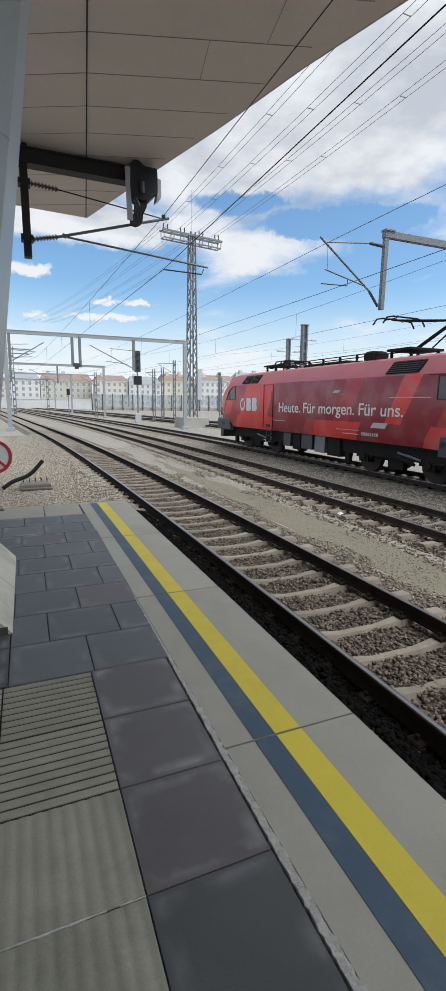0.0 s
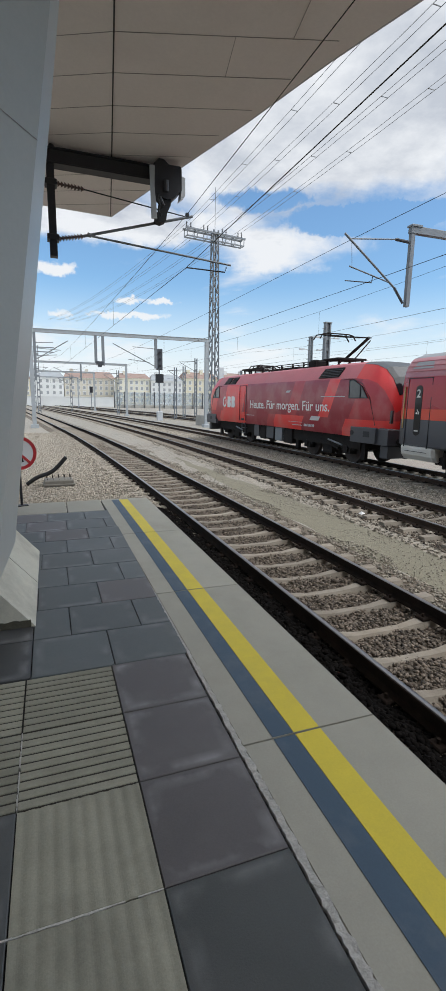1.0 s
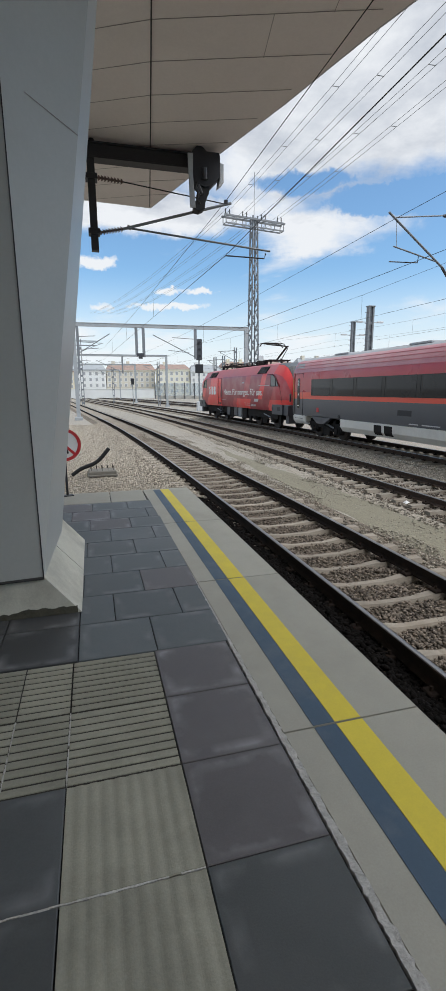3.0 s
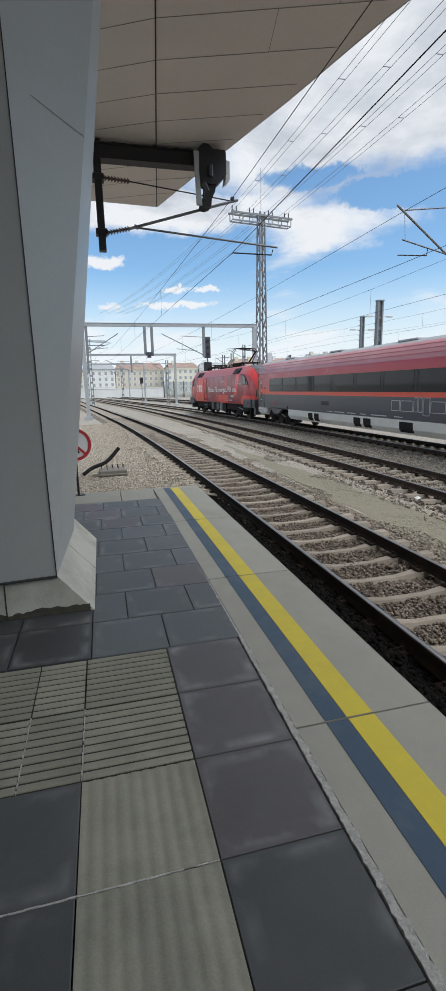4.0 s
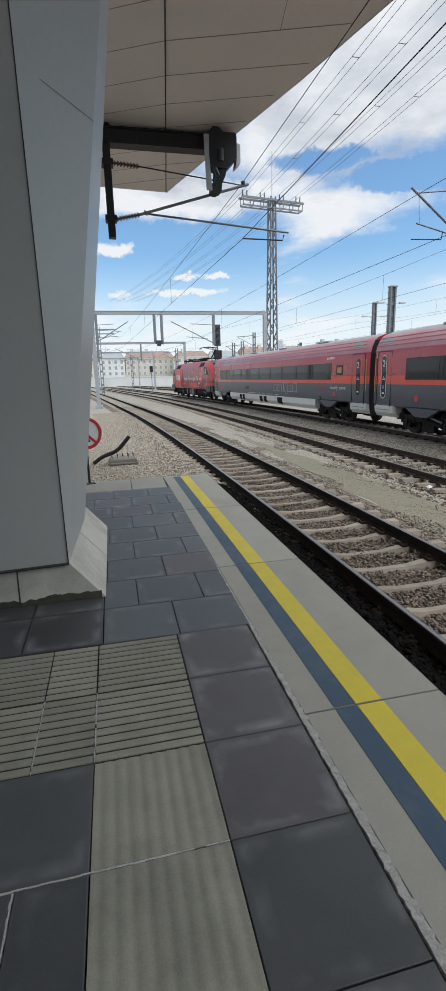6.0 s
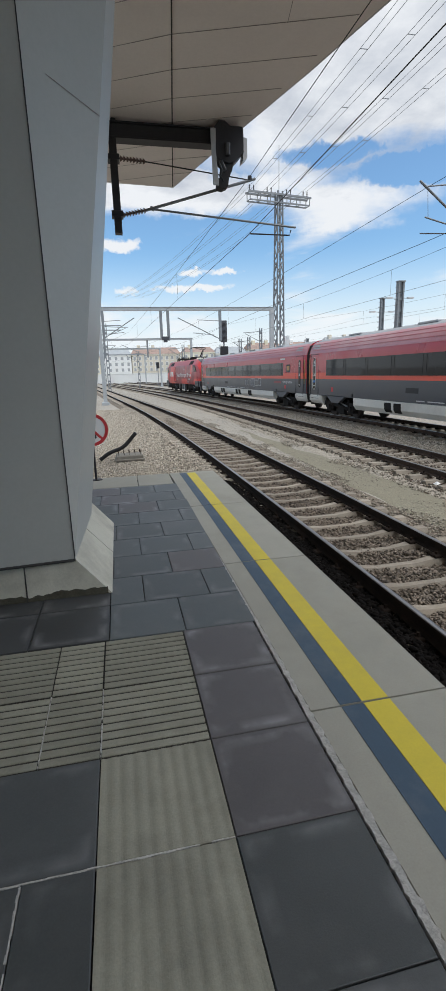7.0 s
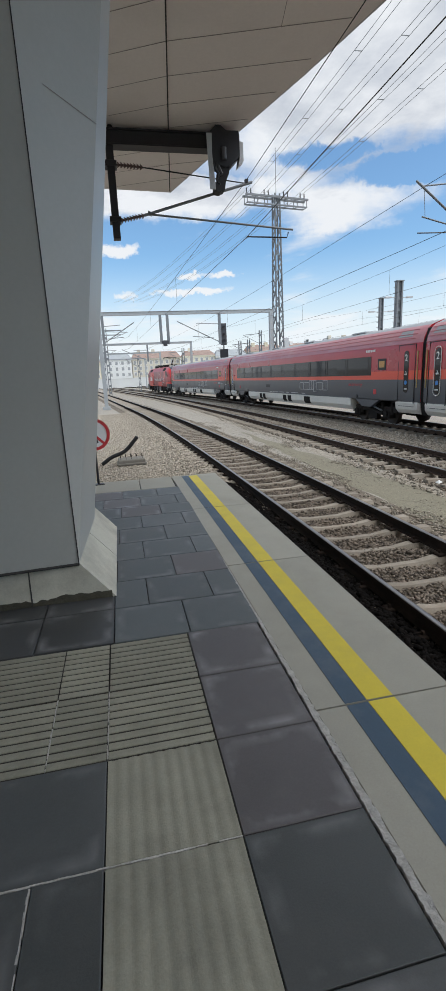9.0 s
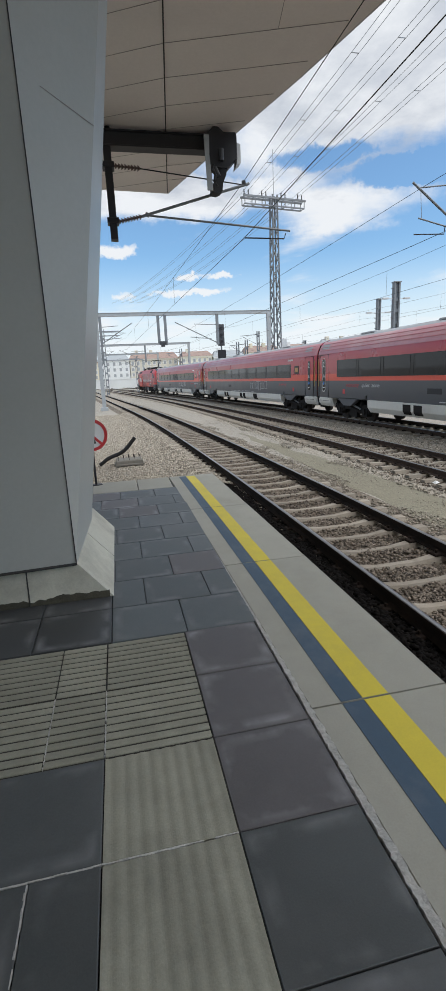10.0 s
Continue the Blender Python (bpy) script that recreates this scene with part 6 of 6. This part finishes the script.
def build_coach(outlined, badge, zone):
    """outlined: a white line round the front door window; badge: outlined blocks; zone: words near one end."""
    co = thing("passenger_coach", "red and anthracite passenger coach with dark window band", "railway coach", group="coaches of the train")
    Y = lambda b: 13.25 - b            # b: metres behind its front end
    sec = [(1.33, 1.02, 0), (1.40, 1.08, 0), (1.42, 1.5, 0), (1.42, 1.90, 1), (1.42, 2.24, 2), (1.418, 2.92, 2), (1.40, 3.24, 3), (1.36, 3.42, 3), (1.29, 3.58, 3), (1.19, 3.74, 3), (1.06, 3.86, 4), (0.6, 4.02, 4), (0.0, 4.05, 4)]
    pts = [(-w, z) for w, z, _ in sec] + [(w, z) for w, z, _ in reversed(sec[:-1])]
    nl = len(sec) - 1
    mats = [sec[i][2] for i in range(nl)] + [sec[nl - 1 - i][2] for i in range(nl)] + [5]
    b = Shape()
    rings = []
    for d, f in ((0.0, 0.95), (0.08, 0.985), (0.5, 1.0), (13.25, 1.0), (25.75, 1.0), (26.3, 0.985), (26.4, 0.95)):
        rings.append([(x * f, Y(d), 2.4 + (z - 2.4) * (0.985 if f < 0.95 else 1.0)) for x, z in pts])
    b.loft(rings, 2, mats=mats)
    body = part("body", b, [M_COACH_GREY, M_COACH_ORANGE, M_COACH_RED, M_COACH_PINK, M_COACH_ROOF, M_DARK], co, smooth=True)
    # raised roof lines
    for x, z in ((-1.405, 3.24), (-1.368, 3.42), (-1.298, 3.58), (-1.20, 3.735)):
        g = Shape()
        g.bar((x, Y(0.1), z), (x, Y(26.0), z), 0.012, 0.02)
        part("roof_seam", g, M_LOCO_ROOF, co)
    for k in range(4):
        g = Shape()
        g.box((-0.75, Y(4.6 + k * 5.6), 3.99), (0.75, Y(3.4 + k * 5.6), 4.065), 0, 0.03)
        part("roof_hatch", g, M_COACH_ROOF, co)
    for c in (0.8, 25.3):
        g = Shape()
        g.add([(-1.335, Y(c + 0.45), 3.50), (-1.335, Y(c - 0.45), 3.50), (-1.215, Y(c - 0.35), 3.72), (-1.215, Y(c + 0.35), 3.72), (-1.2, Y(c + 0.45), 3.45), (-1.2, Y(c - 0.45), 3.45)], [(0, 1, 2, 3), (0, 4, 3), (1, 5, 2), (4, 5, 2, 3), (0, 1, 5, 4)])
        part("roof_vent", g, M_COACH_ROOF, co, "grey sloping roof vent")
    g = Shape()
    for k in range(6):
        g.box((-1.418, Y(22.6 + 0.13 * k + 0.09), 3.06), (-1.40, Y(22.6 + 0.13 * k), 3.16))
    part("small_white_badge", g, M_WHITE, co)
    # window band: dark strip with panes standing proud of it
    g = Shape()
    g.box((-1.432, Y(23.06), 2.08), (-1.40, Y(2.35), 2.88), 0, 0)
    band = part("window_band", g, M_BAND, co, "black glazing band")
    pane = meshes.get("pane_coach")
    if pane is None:
        pane = meshes["pane_coach"] = Shape().box((-0.006, -0.86, 2.12), (0.0, 0.86, 2.85)).mesh("pane", M_GLASS)
        meshes["pane_gap"] = Shape().box((-0.006, -0.05, 2.13), (0.0, 0.05, 2.84)).mesh("pillar_pane", M_BAND)
    n = 10
    for k in range(n):
        c = 2.4 + (k + 0.5) * 20.6 / n
        part("pane", pane, None, band, m=pose(-1.433, Y(c), 0))
        if k:
            part("pillar", meshes["pane_gap"], None, band, m=pose(-1.433, Y(2.4 + k * 20.6 / n), 0))
    # doors at both ends
    for c in (0.85, 25.58):
        g = Shape()
        for y in (c - 0.52, c + 0.52):
            g.bar((-1.424, Y(y), 1.0), (-1.40, Y(y), 3.2), 0.025, 0.025)
        g.bar((-1.41, Y(c - 0.52), 3.2), (-1.41, Y(c + 0.52), 3.2), 0.02, 0.02)
        dr = part("door_joint", g, M_BLACK, co)
        g = Shape()
        out = [(Y(c) + 0.15 * math.cos(a), (2.83 if math.sin(a) > 0 else 1.54) + 0.15 * math.sin(a)) for a in [2 * math.pi * k / 16 + 0.01 for k in range(16)]]
        g.prism(out, -1.43, -1.40)
        part("door_window", g, M_GLASS, dr)
        if outlined and c < 5:
            ln = Shape()
            loop = [(-1.432, Y(c) + (q - Y(c)) * 1.25, 2.185 + (z - 2.185) * 1.07) for q, z in out]
            ln.path(loop + loop[:1], 0.014, 0, 5)
            part("white_outline", ln, M_WHITE, dr)
        lettering("2", 0.36, M_WHITE, dr, side_text(-1.434, Y(c) + 0.1, 2.60), "class_number", 0.004)
        g = Shape()
        for q in (-0.045, 0.045):
            g.tube((-1.431, Y(c) + q, 2.10), (-1.435, Y(c) + q, 2.10), 0.035, 0, 10)
        g.bar((-1.434, Y(c) - 0.04, 2.13), (-1.434, Y(c) + 0.03, 2.22), 0.004, 0.03)
        g.box((-1.436, Y(c) - 0.09, 1.52), (-1.431, Y(c) + 0.09, 1.56))
        part("pictogram", g, M_WHITE, dr, "small white pictogram")
        if outlined:
            g = Shape()
            g.tube((-1.431, Y(c), 1.78), (-1.436, Y(c), 1.78), 0.085, 0, 14)
            part("blue_disc", g, M_SIGNBLUE, dr)
        g = Shape()
        rail_y = Y(c + (0.66 if c > 5 else -0.66))
        g.bar((-1.42, rail_y, 1.6), (-1.42, rail_y, 2.95), 0.03, 0.03)
        part("yellow_grab_rail", g, M_GRAB, dr)
        g = Shape()
        low = [(-1.34, 1.05), (-1.39, 0.98), (-1.36, 0.75), (-1.22, 0.58), (-1.0, 0.55), (-1.0, 1.05)]
        g.loft([[(x * f, Y(c + q), 0.8 + (z - 0.8) * f) for x, z in low] for q, f in ((0.76, 0.93), (0.68, 1.0), (-0.68, 1.0), (-0.76, 0.93))], 0)
        sk = part("end_skirt", g, M_SKIRT, co, "pale lower skirt panel")
        g = Shape()
        g.box((-1.393, Y(c + 0.5), 0.86), (-1.36, Y(c - 0.5), 0.875))
        part("step_joint", g, M_BLACK, sk)
    # long pale skirt between the bogies, with dark vents
    g = Shape()
    pr = [(-1.34, 1.07), (-1.40, 1.03), (-1.38, 0.72), (-1.22, 0.50), (-0.5, 0.46), (-0.5, 1.07)]
    g.loft([[(x, Y(5.3), z) for x, z in pr], [(x, Y(13.5), z) for x, z in pr], [(x, Y(21.3), z) for x, z in pr]], 0)
    sk = part("long_skirt", g, M_SKIRT, co, "pale long lower skirt with dirt")
    for y, w in ((8.0, 0.5), (8.7, 0.5), (12.6, 0.55), (13.4, 0.55), (15.9, 0.8)):
        v = Shape()
        v.add([(-1.388, Y(y), 0.98), (-1.388, Y(y + w), 0.98), (-1.378, Y(y + w), 0.72), (-1.378, Y(y), 0.72), (-1.29, Y(y), 0.60), (-1.29, Y(y + w), 0.60),
               (-1.41, Y(y), 0.98), (-1.41, Y(y + w), 0.98), (-1.392, Y(y + w), 0.715), (-1.392, Y(y), 0.715), (-1.305, Y(y), 0.585), (-1.305, Y(y + w), 0.585)],
              [(6, 7, 8, 9), (9, 8, 11, 10), (0, 1, 7, 6), (4, 5, 11, 10), (0, 6, 9, 3), (3, 9, 10, 4), (1, 2, 8, 7), (2, 5, 11, 8)])
        part("skirt_vent", v, M_DARK, sk)
    # cowling over the bogies
    for c in (3.4, 22.7):
        g = Shape()
        g.prism([(Y(c - 1.0), 1.04), (Y(c + 1.0), 1.04), (Y(c + 0.35), 0.72), (Y(c - 0.35), 0.72)], -1.40, -1.2)
        part("bogie_cowl", g, M_COACH_GREY, co)
        bogie(co, Y(c), 2.4, 0.46, False)
        for d in (-1.2, 1.2):
            WHEELS.append((wheelset(co, Y(c) + d, 0.46), Y(c) + d, 0.46))
    g = Shape()
    g.box((-0.55, Y(25.8), 0.6), (0.55, Y(0.7), 1.02))
    part("underframe", g, M_DARK, co)
    # destination display, marks
    g = Shape()
    g.box((-1.434, Y(23.9 + 0.3), 2.3), (-1.40, Y(23.9 - 0.3), 2.76), 0, 0.02)
    d = part("destination_display", g, M_BLACK, co)
    g = Shape()
    g.box((-1.438, Y(23.9 + 0.2), 2.40), (-1.43, Y(23.9 - 0.2), 2.66))
    part("display_panel", g, M_AMBER, d)
    for c in (3.1, 23.4):
        g = Shape()
        g.box((-1.426, Y(c) - 0.11, 1.28), (-1.40, Y(c) + 0.11, 1.50), 0, 0.01)
        part("red_service_flap", g, M_SIGNRED, co)
    for c in (5.2, 21.9):
        g = Shape()
        g.tube((-1.40, Y(c), 1.16), (-1.432, Y(c), 1.16), 0.08, 0, 10)
        part("round_fitting", g, M_BLACK, co)
    g = Shape()
    g.box((-1.425, Y(10.3), 1.42), (-1.40, Y(9.5), 1.62), 0, 0)
    part("side_vent", g, M_BLACK, co)
    g = Shape()
    for c, w in ((10.2, 0.5), (10.9, 0.9), (12.1, 0.7), (13.2, 0.4), (14.0, 1.1), (15.6, 0.5)):
        g.box((-1.424, Y(c + w), 1.13), (-1.41, Y(c), 1.165))
    part("small_marking_bars", g, M_PALELINE, co)
    # outlined badge: plain hollow blocks in thin pale lines
    if badge:
        g = Shape()
        x = 15.4
        for w, h0, h1 in ((0.5, 1.38, 1.76), (0.72, 1.38, 1.76), (0.2, 1.38, 1.88), (0.2, 1.38, 1.88), (0.32, 1.27, 1.88), (0.72, 1.38, 1.76), (0.5, 1.38, 1.88)):
            for a, c in (((x, h0), (x + w, h0)), ((x + w, h0), (x + w, h1)), ((x + w, h1), (x, h1)), ((x, h1), (x, h0))):
                g.bar((-1.424, Y(a[0]), a[1]), (-1.424, Y(c[0]), c[1]), 0.02, 0.02)
            x += w + 0.06
        part("outlined_badge", g, M_PALELINE, co, "outlined pale badge blocks")
    if zone:
        c, words = zone
        for word, mt, back in (("economy", M_DIMRED, 0.0),) + tuple((q, M_PALELINE, 1.5 + 0.85 * k) for k, q in enumerate(words.split())):
            text = lettering(word, 0.23, mt, co, side_text(-1.424, Y(c + back), 1.62), "zone_lettering", 0.003)
            for v in text.data.vertices:
                v.co.x = v.co.x * 1.45 + v.co.y * 0.2
    # black bellows at the rear
    g = Shape()
    ring = [(-1.22, 0.55), (-1.34, 1.2), (-1.34, 3.2), (-1.15, 3.74), (0, 3.96), (1.15, 3.74), (1.34, 3.2), (1.34, 1.2), (1.22, 0.55)]
    zz = []
    for k in range(9):
        f = 1.0 if k % 2 else 0.95
        zz.append([(x * f, Y(26.35 + 0.33 * k / 8), z) for x, z in ring])
    g.loft(zz, 0)
    part("gangway_bellows", g, M_RUBBER, co)
    return co


def coupling_at(t):
    """Metres along the track from y = 0 to the coupling behind the locomotive."""
    pull = np.interp(t, (0, 1, 2.5, 3, 3.5, 4, 5, 6, 7, 8, 10), (0, 0, -0.1, 0.02, 0.35, 0.48, 0.45, 0.32, 0.18, 0.08, 0.04))
    return 7.85 + 5.27 * t + 0.1557 * t * t + 0.0024 * t ** 3 + float(pull)


ARC_Y = np.arange(-90.0, 240.0, 0.05)
ARC_X = np.array([track_x(2, y) for y in ARC_Y])
ARC_S = np.concatenate([[0.0], np.cumsum(np.hypot(np.diff(ARC_Y), np.diff(ARC_X)))])
ARC_S -= np.interp(0.0, ARC_Y, ARC_S)


def on_track(s, half):
    """The pose of a vehicle with its middle at s and its bogies half metres to either side."""
    p = [np.array([np.interp(np.interp(q, ARC_S, ARC_Y), ARC_Y, ARC_X), np.interp(q, ARC_S, ARC_Y)]) for q in (s - half, s + half)]
    mid, way = (p[0] + p[1]) / 2, p[1] - p[0]
    return pose(mid[0], mid[1], RAIL_Z, 0, 0, math.degrees(math.atan2(-way[0], way[1])))


loco = build_loco()
loco_wheels = WHEELS[:]
coaches = []
coach_wheels = []
for k, (badge, zone) in enumerate(((True, (21.5, "family zone")), (True, (21.1, "")), (False, (3.3, "quiet zone")))):
    WHEELS.clear()
    coaches.append(build_coach(k > 0, badge, zone))
    coach_wheels += WHEELS[:]


SLACK = (0.15, -0.2, -0.35)         # play in the couplings


def move_train():
    times = [0.25 * k for k in range(41)]
    walk(loco, [(t, on_track(coupling_at(t) + 9.8, 4.95)) for t in times])
    for k, co in enumerate(coaches):
        walk(co, [(t, on_track(coupling_at(t) - 26.5 * k - 13.25 + SLACK[k], 9.5)) for t in times])
    spins = [k / 15 for k in range(151)]
    for ob, y, r in loco_wheels + coach_wheels:
        walk(ob, [(t, pose(0, y, r, -math.degrees((coupling_at(t) - coupling_at(0)) / r), 0, 0)) for t in spins])

# ---- distance ----
def build_house(x, y, w, d, h, floors, bays, wall, roof, pitch, turn):
    th = thing("apartment_house", "old plastered apartment house with rows of windows", "house", pose(x, y, GROUND_Z, 0, 0, turn), group="houses beyond the railway yard")
    s = Shape()
    s.box((0, 0, 0), (w, d, h))
    s.box((-0.3, -0.35, h - 0.7), (w + 0.3, 0.1, h), 0)
    s.box((-0.1, -0.15, h * 0.32), (w + 0.1, 0.1, h * 0.32 + 0.3), 0)
    part("wall", s, wall, th)
    s = Shape()
    s.add([(-0.4, -0.5, h), (w + 0.4, -0.5, h), (w + 0.4, d + 0.5, h), (-0.4, d + 0.5, h), (1.5, d * 0.45, h + pitch), (w - 1.5, d * 0.45, h + pitch)],
          [(0, 1, 5, 4), (1, 2, 5), (2, 3, 4, 5), (3, 0, 4), (3, 2, 1, 0)])
    rf = part("roof", s, roof, th)
    for k in range(max(1, int(w / 9))):
        s = Shape()
        cx = 3 + k * 8 + random.uniform(-1, 1)
        s.box((cx, d * 0.3, h), (cx + 1.6, d * 0.5, h + pitch + 1.2), 0, 0.1)
        part("chimney", s, wall, rf)
    fh = (h - 1.5) / floors
    key = ("win", round(fh, 1))
    if key not in meshes:
        w2, h2 = 0.62, fh * 0.56
        out = [(-w2 - 0.18, -0.18), (w2 + 0.18, -0.18), (w2 + 0.18, h2 + 0.2), (-w2 - 0.18, h2 + 0.2)]
        inn = [(-w2, 0.0), (w2, 0.0), (w2, h2), (-w2, h2)]
        s = Shape()
        s.loft([[(x, yy, z) for (x, z), yy in ((o, 0.02), (o, -0.10), (n_, -0.08), (n_, 0.02))] for o, n_ in list(zip(out, inn)) + [(out[0], inn[0])]], 0, caps=False)
        p = Shape()
        p.box((-w2, -0.02, 0.0), (w2, 0.01, h2))
        meshes[key] = (s.mesh("window", M_WHITE), p.mesh("pane", M_PANE))
    frame_me, pane_me = meshes[key]
    for f in range(floors):
        for b in range(bays):
            wd = part("window", frame_me, None, th, m=pose((b + 0.5) * w / bays, -0.02, 0.9 + f * fh + fh * 0.2))
            part("pane", pane_me, None, wd)


rng = random.Random(11)
x = -70.0
k = 0
while x < 215:
    w = rng.uniform(15, 26)
    t = (x - 20) / 180
    y = 262 - 40 * max(0, t) + rng.uniform(-4, 4)
    h = rng.uniform(11.6, 14.0) + 4.5 * max(0, t)
    build_house(x, y, w - 0.4, 12, h, 4, max(5, int(w / 2.7)), WALLS[k % 5], M_ROOFTILE if k % 3 else M_ROOFGREY, rng.uniform(2.6, 4.0), -8 * max(0, t))
    x += w
    k += 1


def build_barrier():
    th = thing("noise_barrier", "glazed noise barrier with dark posts beyond the tracks", "noise barrier", kind="")
    post = Shape().box((-0.14, -0.14, 0), (0.14, 0.14, 4.9), 0, 0.02).mesh("barrier_post", M_BUFFER)
    pane = Shape().box((0, -0.03, 0.9), (2.7, 0.03, 4.7)).mesh("barrier_pane", M_BARRIER)
    foot = Shape().box((0, -0.1, 0), (3.0, 0.1, 0.9), 0, 0.02).mesh("barrier_base", M_CONC)
    for k in range(26):
        x, y = 19.0 + 3.0 * k, 150.0 - 0.3 * k
        part("post", post, None, th, m=pose(x, y, GROUND_Z))
        part("pane", pane, None, th, m=pose(x + 0.15, y, GROUND_Z))
        part("base", foot, None, th, m=pose(x, y, GROUND_Z))
    w = thing("low_wall", "long pale concrete wall at the yard's far side", "wall", kind="")
    s = Shape()
    s.box((-75, 168, GROUND_Z), (21, 168.4, GROUND_Z + 3.0), 0, 0.05)
    s.box((-75, 167.9, GROUND_Z + 3.0), (21, 168.5, GROUND_Z + 3.2), 0, 0.03)
    part("wall_body", s, M_PALEWALL, w)


build_barrier()
build_paving()


# ---- what moves ----
def motions():
    move_train()


motions()
